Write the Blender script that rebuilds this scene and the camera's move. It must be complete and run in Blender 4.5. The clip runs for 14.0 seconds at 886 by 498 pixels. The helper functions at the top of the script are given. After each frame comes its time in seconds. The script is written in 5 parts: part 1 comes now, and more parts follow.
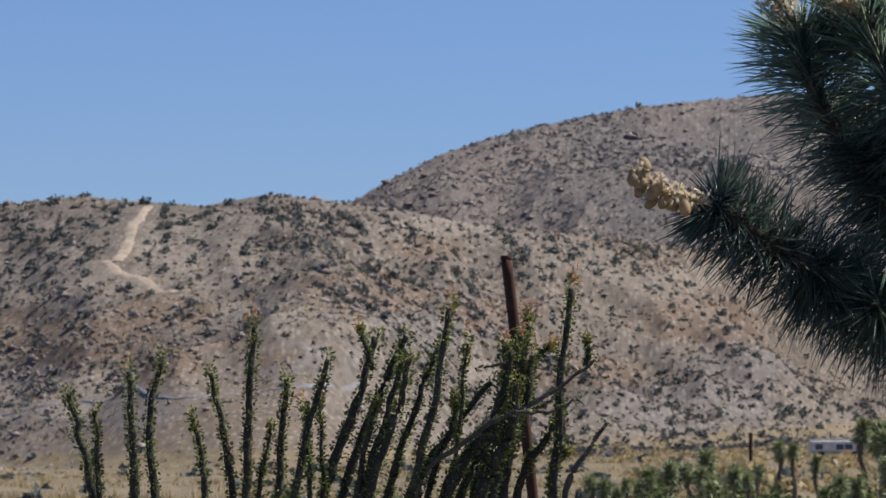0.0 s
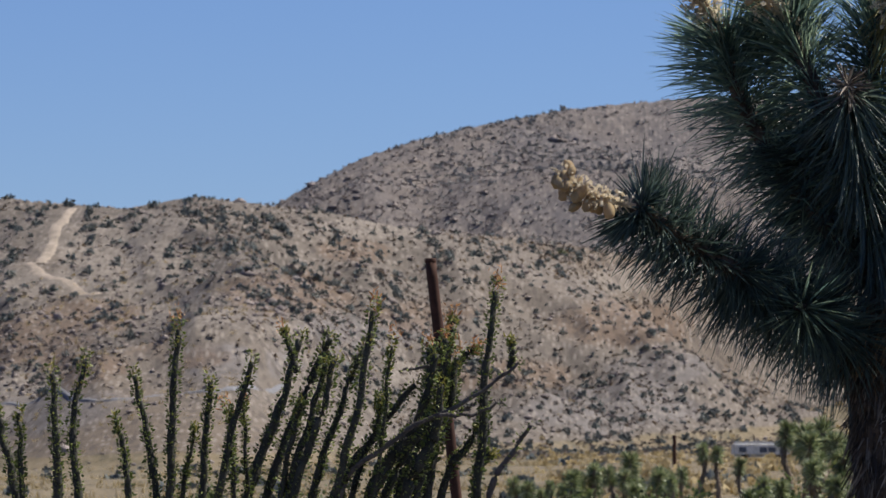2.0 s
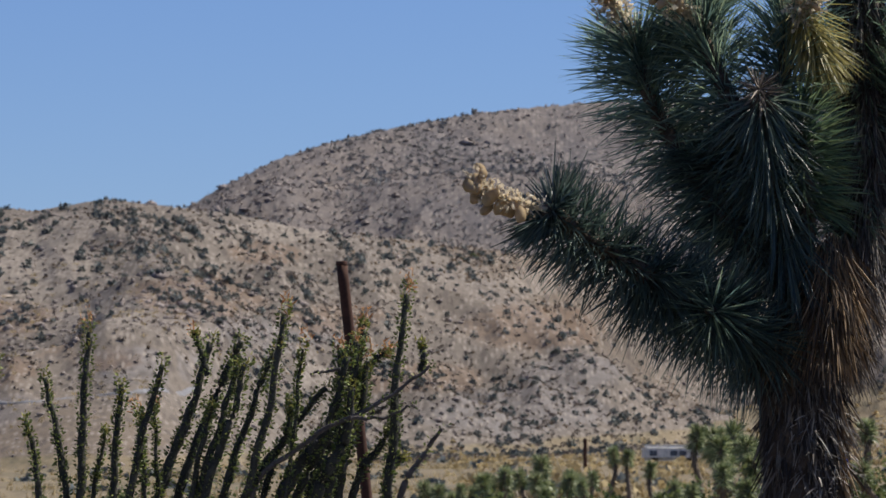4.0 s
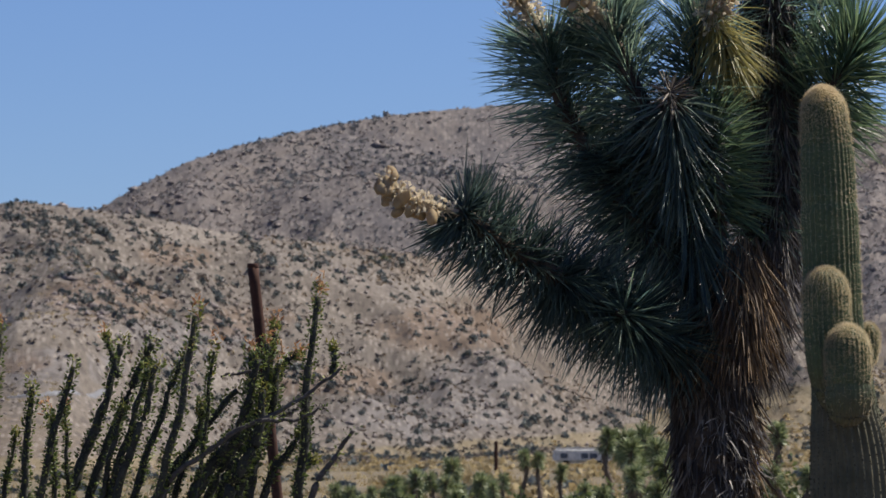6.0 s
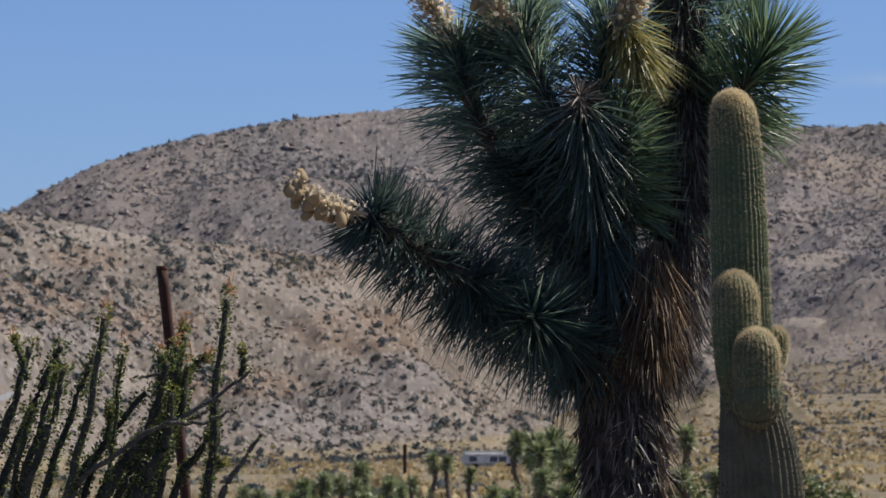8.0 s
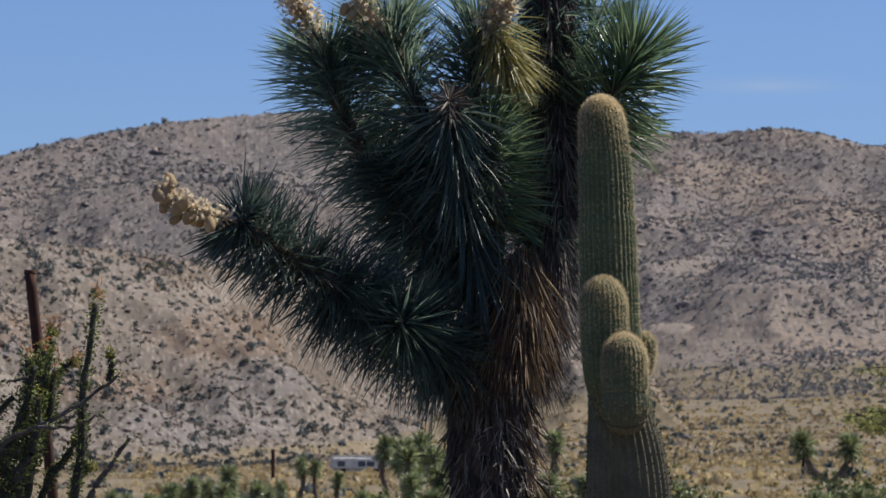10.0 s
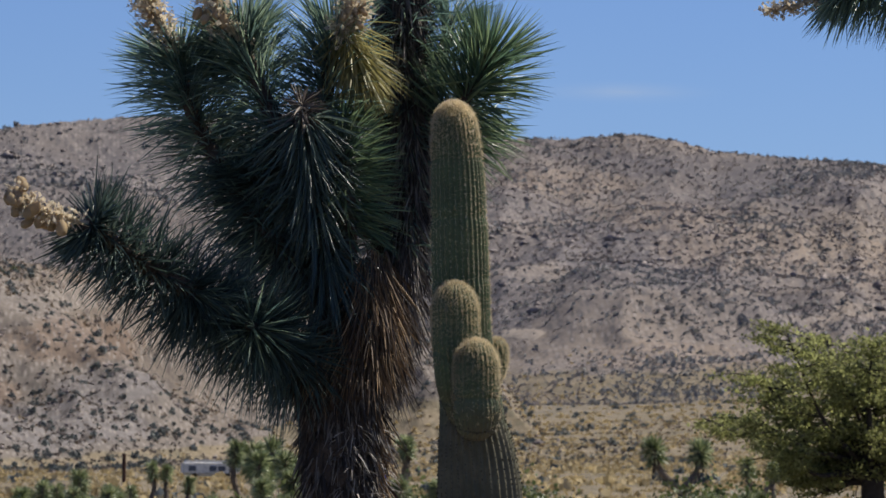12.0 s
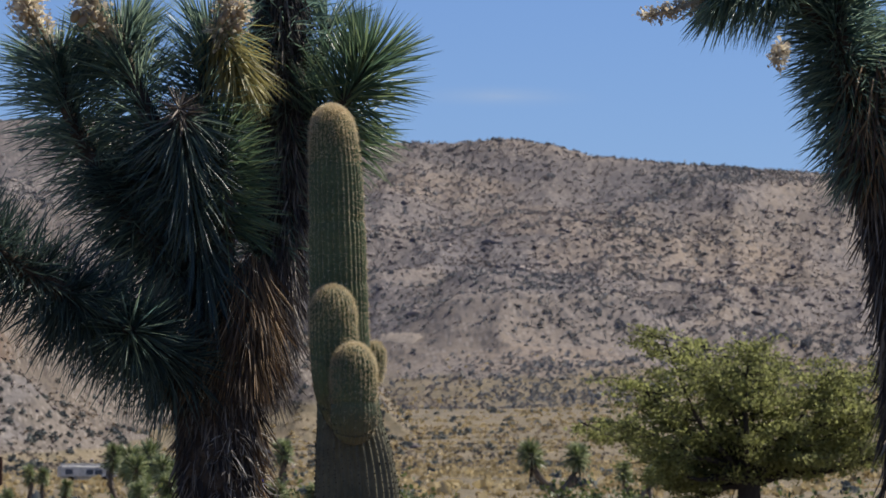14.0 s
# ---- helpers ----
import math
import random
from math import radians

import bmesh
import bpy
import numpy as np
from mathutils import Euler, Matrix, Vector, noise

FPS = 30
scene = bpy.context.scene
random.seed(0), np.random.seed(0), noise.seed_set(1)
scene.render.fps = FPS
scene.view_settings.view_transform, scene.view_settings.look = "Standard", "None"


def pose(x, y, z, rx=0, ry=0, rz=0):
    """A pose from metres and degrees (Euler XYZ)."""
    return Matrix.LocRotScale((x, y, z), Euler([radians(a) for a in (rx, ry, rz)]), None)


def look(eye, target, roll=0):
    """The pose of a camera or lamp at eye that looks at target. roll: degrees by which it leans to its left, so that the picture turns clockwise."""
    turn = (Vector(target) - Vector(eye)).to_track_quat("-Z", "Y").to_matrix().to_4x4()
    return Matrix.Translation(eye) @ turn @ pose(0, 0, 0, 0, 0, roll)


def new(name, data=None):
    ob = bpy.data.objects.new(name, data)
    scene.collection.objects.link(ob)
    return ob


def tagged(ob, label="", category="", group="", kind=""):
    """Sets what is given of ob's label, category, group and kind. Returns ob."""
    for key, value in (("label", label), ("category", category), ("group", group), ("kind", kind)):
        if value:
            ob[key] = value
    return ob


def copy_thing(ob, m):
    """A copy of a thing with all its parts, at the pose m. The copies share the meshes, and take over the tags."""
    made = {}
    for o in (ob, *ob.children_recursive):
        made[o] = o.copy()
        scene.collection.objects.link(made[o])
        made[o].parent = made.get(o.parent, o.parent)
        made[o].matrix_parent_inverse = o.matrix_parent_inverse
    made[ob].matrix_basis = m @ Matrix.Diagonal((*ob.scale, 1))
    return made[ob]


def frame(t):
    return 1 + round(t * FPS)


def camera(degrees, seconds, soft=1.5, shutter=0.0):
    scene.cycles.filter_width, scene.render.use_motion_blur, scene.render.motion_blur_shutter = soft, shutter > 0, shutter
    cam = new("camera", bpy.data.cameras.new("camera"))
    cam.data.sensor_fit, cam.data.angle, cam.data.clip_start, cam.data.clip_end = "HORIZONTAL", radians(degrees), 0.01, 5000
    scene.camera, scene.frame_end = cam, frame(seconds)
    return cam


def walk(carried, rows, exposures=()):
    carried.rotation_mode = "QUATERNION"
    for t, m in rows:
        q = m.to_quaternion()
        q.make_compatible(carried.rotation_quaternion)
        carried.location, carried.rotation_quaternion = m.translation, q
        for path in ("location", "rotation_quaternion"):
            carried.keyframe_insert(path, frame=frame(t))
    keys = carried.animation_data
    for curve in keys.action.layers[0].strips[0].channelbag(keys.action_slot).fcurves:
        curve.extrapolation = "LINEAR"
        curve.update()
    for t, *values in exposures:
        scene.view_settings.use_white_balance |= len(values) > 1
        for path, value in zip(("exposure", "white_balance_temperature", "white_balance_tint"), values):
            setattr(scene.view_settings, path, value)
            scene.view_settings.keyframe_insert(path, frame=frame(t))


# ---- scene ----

# ---------------------------------------------------------------- camera
EYE = 1.6
cam = camera(10.0, 14.0, soft=1.6)
# seconds, turn to the right, tilt up, lean to the left (degrees)
PAN = [
    (0.0, -3.0644, 2.6132, 0.055), (0.5, -2.8730, 2.6210, 0.068), (1.0, -2.6401, 2.6309, 0.075), (1.5, -2.4394, 2.6373, 0.073),
    (2.0, -2.2053, 2.6444, 0.093), (2.5, -1.9894, 2.6514, 0.104), (3.0, -1.7136, 2.6621, 0.112), (3.5, -1.4605, 2.6719, 0.141),
    (6.0, -0.1953, 2.7122, 0.206), (6.5, -0.0000, 2.7211, 0.222), (7.0, 0.2570, 2.7305, 0.234), (9.5, 1.9000, 2.7972, 0.359),
    (10.0, 2.3176, 2.8154, 0.388), (10.5, 2.6893, 2.8282, 0.438), (11.0, 3.1465, 2.8488, 0.463), (11.5, 3.5395, 2.8657, 0.487),
    (12.0, 3.9918, 2.8857, 0.526), (12.5, 4.3564, 2.9024, 0.527), (13.0, 4.7494, 2.9183, 0.540), (13.5, 5.0519, 2.9308, 0.563),
    (14.0, 5.3761, 2.9423, 0.591),
]
cam.data.dof.use_dof, cam.data.dof.focus_distance, cam.data.dof.aperture_fstop = True, 19.0, 24.0
walk(cam, [(t, pose(0, 0, EYE, 0, 0, -yaw) @ pose(0, 0, 0, 90 + tilt) @ pose(0, 0, 0, 0, 0, lean)) for t, yaw, tilt, lean in PAN])

# ---------------------------------------------------------------- light
SUN_AZ, SUN_EL = radians(69), radians(54)      # clockwise from ahead, above the horizon
world = bpy.data.worlds.new("sky")
scene.world = world
world.use_nodes = True
wn, wl = world.node_tree.nodes, world.node_tree.links
sky = wn.new("ShaderNodeTexSky")
sky.sky_type = "NISHITA"
sky.sun_disc = False
sky.sun_elevation, sky.sun_rotation = SUN_EL, SUN_AZ
sky.altitude, sky.air_density, sky.dust_density, sky.ozone_density = 1200, 1.0, 0.0, 4.0
sky_tint = wn.new("ShaderNodeMix")
sky_tint.data_type, sky_tint.blend_type = "RGBA", "MULTIPLY"
sky_tint.inputs["Factor"].default_value = 1.0
sky_tint.inputs["B"].default_value = (0.64, 0.74, 1.04, 1)
wl.new(sky.outputs["Color"], sky_tint.inputs["A"])
# a faint wisp of high cloud low over the far ridge: bearing 0.105, rise 0.083
aim = wn.new("ShaderNodeTexCoord")
wisp_at = wn.new("ShaderNodeMapping")
wisp_at.inputs["Location"].default_value = (-0.105 / 0.022, 0, -0.0815 / 0.0028)
wisp_at.inputs["Scale"].default_value = (1 / 0.022, 0, 1 / 0.0028)
wl.new(aim.outputs["Generated"], wisp_at.inputs["Vector"])
wisp = wn.new("ShaderNodeTexGradient")
wisp.gradient_type = "QUADRATIC_SPHERE"
wl.new(wisp_at.outputs["Vector"], wisp.inputs["Vector"])
torn_at = wn.new("ShaderNodeMapping")
torn_at.inputs["Scale"].default_value = (60, 60, 420)
wl.new(aim.outputs["Generated"], torn_at.inputs["Vector"])
torn = wn.new("ShaderNodeTexNoise")
torn.inputs["Scale"].default_value = 1.0
wl.new(torn_at.outputs["Vector"], torn.inputs["Vector"])
thin = wn.new("ShaderNodeMath")
thin.operation = "MULTIPLY"
wl.new(wisp.outputs["Fac"], thin.inputs[0])
wl.new(torn.outputs["Fac"], thin.inputs[1])
veil = wn.new("ShaderNodeMath")
veil.operation = "MULTIPLY"
veil.inputs[1].default_value = 0.5
wl.new(thin.outputs[0], veil.inputs[0])
cloud = wn.new("ShaderNodeMix")
cloud.data_type = "RGBA"
cloud.inputs["B"].default_value = (6.0, 6.3, 6.6, 1)
wl.new(veil.outputs[0], cloud.inputs["Factor"])
wl.new(sky_tint.outputs["Result"], cloud.inputs["A"])
wl.new(cloud.outputs["Result"], wn["Background"].inputs["Color"])
wn["Background"].inputs["Strength"].default_value = 0.069

sun_data = bpy.data.lights.new("sun", "SUN")
sun_data.energy, sun_data.angle, sun_data.color = 5.0, radians(0.53), (1.0, 0.94, 0.85)
sun = new("sun", sun_data)
sun.matrix_world = look((math.sin(SUN_AZ) * math.cos(SUN_EL) * 50, math.cos(SUN_AZ) * math.cos(SUN_EL) * 50, math.sin(SUN_EL) * 50), (0, 0, 0))
scene.view_settings.exposure = 0.4


# ---------------------------------------------------------------- materials
class Nodes:
    """A small wrapper for node trees."""

    def __init__(self, name):
        self.mat = bpy.data.materials.new(name)
        self.mat.use_nodes = True
        self.tree = self.mat.node_tree
        self.bsdf = self.tree.nodes["Principled BSDF"]
        self.out = self.tree.nodes["Material Output"]
        self.geo = self.tree.nodes.new("ShaderNodeNewGeometry")
        self.info = self.tree.nodes.new("ShaderNodeObjectInfo")
        self.coord = self.tree.nodes.new("ShaderNodeTexCoord").outputs["Object"]

    def link(self, a, b):
        self.tree.links.new(a, b)

    def stretch(self, sx, sy, sz, source=None):
        n = self.tree.nodes.new("ShaderNodeMapping")
        n.inputs["Scale"].default_value = (sx, sy, sz)
        self.link(source or self.coord, n.inputs["Vector"])
        return n.outputs["Vector"]

    def noise(self, scale, detail=4.0, rough=0.55, vector=None, distort=0.0):
        n = self.tree.nodes.new("ShaderNodeTexNoise")
        n.inputs["Scale"].default_value, n.inputs["Detail"].default_value = scale, detail
        n.inputs["Roughness"].default_value, n.inputs["Distortion"].default_value = rough, distort
        self.link(vector or self.coord, n.inputs["Vector"])
        return n.outputs["Fac"]

    def cells(self, scale, vector=None, output="Distance"):
        n = self.tree.nodes.new("ShaderNodeTexVoronoi")
        n.inputs["Scale"].default_value = scale
        self.link(vector or self.coord, n.inputs["Vector"])
        return n.outputs[output]

    def ramp(self, fac, *stops):
        n = self.tree.nodes.new("ShaderNodeValToRGB")
        e = n.color_ramp.elements
        while len(e) < len(stops):
            e.new(0.5)
        for k, (at, c) in enumerate(stops):
            e[k].position = at
            e[k].color = (*c, 1) if isinstance(c, tuple) else (c, c, c, 1)
        self.link(fac, n.inputs["Fac"])
        return n.outputs["Color"]

    def mix(self, fac, a, b, blend="MIX"):
        n = self.tree.nodes.new("ShaderNodeMix")
        n.data_type, n.blend_type = "RGBA", blend
        for key, v in (("Factor", fac), ("A", a), ("B", b)):
            if isinstance(v, (int, float)):
                n.inputs[key].default_value = v if key == "Factor" else (v, v, v, 1)
            elif isinstance(v, tuple):
                n.inputs[key].default_value = (*v, 1)
            else:
                self.link(v, n.inputs[key])
        return n.outputs["Result"]

    def maths(self, op, a, b=0.0):
        n = self.tree.nodes.new("ShaderNodeMath")
        n.operation = op
        for k, v in enumerate((a, b)):
            if isinstance(v, (int, float)):
                n.inputs[k].default_value = v
            else:
                self.link(v, n.inputs[k])
        return n.outputs[0]

    def bump(self, height, strength, distance):
        n = self.tree.nodes.new("ShaderNodeBump")
        n.inputs["Strength"].default_value, n.inputs["Distance"].default_value = strength, distance
        self.link(height, n.inputs["Height"])
        self.link(n.outputs["Normal"], self.bsdf.inputs["Normal"])

    def done(self, colour, rough=0.8, metal=0.0, spec=0.5):
        self.link(colour, self.bsdf.inputs["Base Color"])
        if isinstance(rough, (int, float)):
            self.bsdf.inputs["Roughness"].default_value = rough
        else:
            self.link(rough, self.bsdf.inputs["Roughness"])
        self.bsdf.inputs["Metallic"].default_value = metal
        self.bsdf.inputs["Specular IOR Level"].default_value = spec
        return self.mat

    def let_through(self, colour, share):
        """Thin leaves pass some of the light."""
        t = self.tree.nodes.new("ShaderNodeBsdfTranslucent")
        self.link(colour, t.inputs["Color"])
        m = self.tree.nodes.new("ShaderNodeMixShader")
        m.inputs["Fac"].default_value = share
        self.link(self.bsdf.outputs[0], m.inputs[1])
        self.link(t.outputs[0], m.inputs[2])
        self.link(m.outputs[0], self.out.inputs["Surface"])


def leaf_material(name, dark, mid, light, rough=0.4, thin=0.12, spec=0.5, scale=4.0):
    n = Nodes(name)
    base = n.ramp(n.geo.outputs["Random Per Island"], (0.0, dark), (0.55, mid), (1.0, light))
    patch = n.ramp(n.noise(scale, 3), (0.3, 0.7), (0.7, 1.25))
    c = n.mix(1.0, base, patch, "MULTIPLY")
    n.bump(n.noise(scale * 30, 2), 0.15, 0.003)
    m = n.done(c, rough, 0.0, spec)
    if thin:
        n.let_through(c, thin)
    return m


def ground_material():
    n = Nodes("desert_ground")

    def soil(name):
        a = n.tree.nodes.new("ShaderNodeAttribute")
        a.attribute_name = name
        return a.outputs["Fac"]

    def patch(name, scale, lo=0.55, hi=0.95):
        """A soil patch with a torn edge."""
        return n.ramp(n.maths("ADD", n.maths("MULTIPLY", soil(name), 0.9), n.noise(scale, 6, 0.7)), (lo, 0.0), (hi, 1.0))

    def dots(scale, vector, share, small=0.16, wide=0.30):
        """Round tufts and stones too small to stand alone."""
        v = n.tree.nodes.new("ShaderNodeTexVoronoi")
        v.voronoi_dimensions = "2D"
        v.inputs["Scale"].default_value = scale
        n.link(vector, v.inputs["Vector"])
        c = n.tree.nodes.new("ShaderNodeSeparateColor")
        n.link(v.outputs["Color"], c.inputs["Color"])
        return n.maths("MULTIPLY", n.ramp(v.outputs["Distance"], (small, 1.0), (wide, 0.0)), n.ramp(c.outputs["Red"], (1 - share, 0.0), (1.02 - share, 1.0)))

    flatten = n.stretch(1, 0.42, 1)
    sand = n.ramp(n.noise(0.016, 5, 0.6), (0.34, (0.132, 0.114, 0.097)), (0.5, (0.166, 0.142, 0.119)), (0.66, (0.150, 0.120, 0.092)))
    front = n.mix(n.maths("MULTIPLY", patch("grey", 0.08, 0.85, 1.25), 0.55), sand, n.ramp(n.noise(0.4, 5, 0.65, flatten), (0.36, (0.120, 0.112, 0.112)), (0.62, (0.205, 0.190, 0.186))))
    front = n.mix(n.maths("MULTIPLY", patch("rust", 0.09, 0.85, 1.3), 0.62), front, n.ramp(n.noise(0.3, 4, 0.65, flatten), (0.35, (0.135, 0.090, 0.062)), (0.65, (0.190, 0.134, 0.094))))
    front = n.mix(n.maths("MULTIPLY", patch("bare", 0.07, 0.85, 1.3), 0.7), front, (0.225, 0.195, 0.164))
    front = n.mix(n.maths("MULTIPLY", dots(0.9, flatten, 0.50, 0.20, 0.40), 0.6), front, (0.092, 0.078, 0.069))
    front = n.mix(n.maths("MULTIPLY", dots(1.9, flatten, 0.55, 0.20, 0.44), 0.6), front, (0.105, 0.086, 0.072))
    front = n.mix(n.maths("MULTIPLY", dots(1.5, n.stretch(1.1, 0.5, 1.1), 0.45, 0.18, 0.40), 0.6), front, (0.29, 0.252, 0.215))
    # the far hill is of darker stone; its mauve-grey tint paints in distance haze
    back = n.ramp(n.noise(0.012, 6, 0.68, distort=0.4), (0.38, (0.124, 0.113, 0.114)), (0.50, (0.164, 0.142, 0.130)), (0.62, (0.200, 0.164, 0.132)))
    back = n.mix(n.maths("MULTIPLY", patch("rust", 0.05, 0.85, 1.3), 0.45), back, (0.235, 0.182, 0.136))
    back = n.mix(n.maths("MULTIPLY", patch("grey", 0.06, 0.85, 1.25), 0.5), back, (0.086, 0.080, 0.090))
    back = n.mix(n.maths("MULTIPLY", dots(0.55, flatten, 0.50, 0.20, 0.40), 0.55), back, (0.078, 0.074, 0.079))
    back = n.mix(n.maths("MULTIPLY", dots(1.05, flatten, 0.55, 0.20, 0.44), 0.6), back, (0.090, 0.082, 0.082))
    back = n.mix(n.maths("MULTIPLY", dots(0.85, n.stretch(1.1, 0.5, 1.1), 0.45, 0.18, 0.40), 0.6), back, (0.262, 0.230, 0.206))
    place = n.tree.nodes.new("ShaderNodeSeparateXYZ")
    n.link(n.coord, place.inputs[0])
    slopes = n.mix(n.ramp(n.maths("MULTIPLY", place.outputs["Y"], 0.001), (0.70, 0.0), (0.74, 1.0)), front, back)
    # dry grass on the flat below the slopes
    low = n.ramp(n.maths("ADD", soil("level"), n.maths("MULTIPLY", n.noise(0.06, 5, 0.6), 0.8)), (0.85, 0.0), (1.25, 1.0))
    straw = n.ramp(n.noise(0.22, 5, 0.7, flatten), (0.35, (0.125, 0.105, 0.055)), (0.5, (0.19, 0.150, 0.082)), (0.66, (0.240, 0.190, 0.115)))
    straw = n.mix(n.maths("MULTIPLY", dots(0.8, flatten, 0.6, 0.26, 0.42), 0.6), straw, (0.085, 0.078, 0.045))
    c = n.mix(n.maths("MULTIPLY", low, 0.65), slopes, straw)
    c = n.mix(1.0, c, n.ramp(n.noise(1.1, 5, 0.65), (0.28, 0.80), (0.5, 1.0), (0.72, 1.18)), "MULTIPLY")
    # unseen ground round the eye, darkened to cut the light it bounces up
    c = n.mix(soil("bounce_cut"), c, n.ramp(n.cells(30, output="Color"), (0.0, (0.07, 0.062, 0.055)), (1.0, (0.20, 0.175, 0.15))))
    n.bump(n.noise(0.7, 6, 0.7), 0.7, 0.4)
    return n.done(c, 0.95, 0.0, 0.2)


def plain_material(name, a, b, scale, rough=0.85, metal=0.0, fine=40.0, bump=0.4, depth=0.004, spec=0.4):
    n = Nodes(name)
    c = n.ramp(n.noise(scale, 5, 0.6), (0.3, a), (0.7, b))
    c = n.mix(1.0, c, n.ramp(n.noise(fine, 4), (0.3, 0.75), (0.7, 1.2)), "MULTIPLY")
    c = n.mix(1.0, c, n.ramp(n.geo.outputs["Random Per Island"], (0.0, 0.8), (1.0, 1.15)), "MULTIPLY")
    n.bump(n.noise(fine, 4), bump, depth)
    return n.done(c, rough, metal, spec)


GROUND = ground_material()
SHRUB = leaf_material("creosote_leaves", (0.070, 0.084, 0.088), (0.120, 0.137, 0.134), (0.195, 0.208, 0.185), 0.8, 0.2, 0.2, 0.2)
# far brush, paled and blued to paint the haze of distance on it
FAR_SCRUB = leaf_material("hazed_brush", (0.115, 0.122, 0.132), (0.175, 0.18, 0.186), (0.25, 0.245, 0.228), 0.9, 0.25, 0.2, 0.05)
GREY_SCRUB = leaf_material("leafless_brush", (0.115, 0.098, 0.088), (0.175, 0.148, 0.128), (0.27, 0.225, 0.18), 0.9, 0.1, 0.2, 0.06)
# leafless far brush, its colour likewise lightened and cooled for haze
FAR_DRY = leaf_material("hazed_dry_brush", (0.165, 0.147, 0.145), (0.226, 0.196, 0.186), (0.31, 0.268, 0.235), 0.9, 0.25, 0.2, 0.04)
SCRUB_DRY = leaf_material("dry_scrub", (0.09, 0.062, 0.040), (0.17, 0.115, 0.07), (0.30, 0.22, 0.14), 0.9, 0.05, 0.2, 0.3)
ROCK = plain_material("granite", (0.17, 0.143, 0.130), (0.31, 0.265, 0.24), 0.4, 0.9, 0, 3.0, 0.6, 0.1, 0.25)
STRAW = leaf_material("straw", (0.28, 0.21, 0.10), (0.42, 0.33, 0.17), (0.56, 0.46, 0.28), 0.85, 0.4, 0.2, 0.5)
TRACK = plain_material("bare_track", (0.27, 0.225, 0.18), (0.37, 0.31, 0.25), 0.15, 0.95, 0, 1.5, 0.3, 0.1, 0.2)
ASPHALT = plain_material("grey_road", (0.15, 0.15, 0.158), (0.21, 0.21, 0.22), 0.2, 0.9, 0, 2.0, 0.2, 0.02)
# yucca leaf, its base colour blued to stand in for reflected sky
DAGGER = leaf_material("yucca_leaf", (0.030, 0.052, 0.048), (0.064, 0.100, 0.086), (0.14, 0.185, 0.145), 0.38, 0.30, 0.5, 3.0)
# the same leaf with sunlight put into a paler colour
DAGGER_LIT = leaf_material("sun_tinted_yucca_leaf", (0.072, 0.124, 0.112), (0.145, 0.222, 0.178), (0.31, 0.39, 0.25), 0.33, 0.55, 0.7, 3.0)
# a greener copy, its colour brightened for tufts that catch the sun
DAGGER_LIT_GREEN = leaf_material("sun_tinted_green_yucca_leaf", (0.060, 0.108, 0.072), (0.118, 0.188, 0.108), (0.26, 0.33, 0.16), 0.30, 0.42, 0.6, 3.0)
DAGGER_OLD = leaf_material("yellowed_yucca_leaf", (0.20, 0.18, 0.060), (0.34, 0.30, 0.11), (0.48, 0.42, 0.18), 0.40, 0.40, 0.5, 5.0)
DEAD = leaf_material("dead_yucca_leaf", (0.036, 0.030, 0.026), (0.084, 0.068, 0.057), (0.30, 0.26, 0.21), 0.7, 0.06, 0.3, 5.0)
BLEACHED = leaf_material("bleached_leaf", (0.12, 0.105, 0.09), (0.26, 0.235, 0.205), (0.50, 0.46, 0.40), 0.7, 0.15, 0.3, 5.0)
DEAD_RUST = leaf_material("rust_dead_leaf", (0.036, 0.025, 0.016), (0.105, 0.068, 0.040), (0.38, 0.25, 0.13), 0.65, 0.12, 0.3, 5.0)
BARK = plain_material("yucca_bark", (0.055, 0.040, 0.030), (0.13, 0.10, 0.075), 9.0, 0.95, 0, 60, 1.0, 0.02, 0.2)
# paler copy of the bark, with the valley sunlight put into its colour
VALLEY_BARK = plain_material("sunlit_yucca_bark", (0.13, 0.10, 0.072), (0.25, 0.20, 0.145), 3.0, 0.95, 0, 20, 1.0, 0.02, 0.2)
STALK = leaf_material("dry_flower_stalk", (0.52, 0.43, 0.30), (0.68, 0.59, 0.44), (0.80, 0.73, 0.58), 0.7, 0.5, 0.3, 14.0)
POD = leaf_material("dry_pod", (0.36, 0.26, 0.14), (0.47, 0.35, 0.20), (0.62, 0.50, 0.31), 0.7, 0.45, 0.3, 14.0)
OCO_BARK = plain_material("ocotillo_bark", (0.032, 0.033, 0.025), (0.085, 0.083, 0.066), 12.0, 0.9, 0, 70, 0.9, 0.008, 0.2)
OCO_GREY = plain_material("grey_ocotillo_bark", (0.060, 0.053, 0.048), (0.145, 0.128, 0.112), 12.0, 0.9, 0, 70, 0.9, 0.008, 0.2)
OCO_LEAF = leaf_material("ocotillo_leaf", (0.062, 0.090, 0.020), (0.130, 0.172, 0.040), (0.30, 0.33, 0.095), 0.5, 0.3, 0.4, 5.0)
OCO_TIP = leaf_material("ocotillo_tip_leaf", (0.16, 0.17, 0.03), (0.26, 0.25, 0.05), (0.38, 0.32, 0.09), 0.5, 0.3, 0.4, 5.0)
BLOOM = leaf_material("faded_bloom", (0.40, 0.16, 0.06), (0.52, 0.27, 0.12), (0.56, 0.38, 0.20), 0.7, 0.25, 0.3, 5.0)
RUST = plain_material("rusted_steel", (0.045, 0.020, 0.014), (0.10, 0.045, 0.028), 6.0, 0.85, 0.3, 60, 0.5, 0.003)
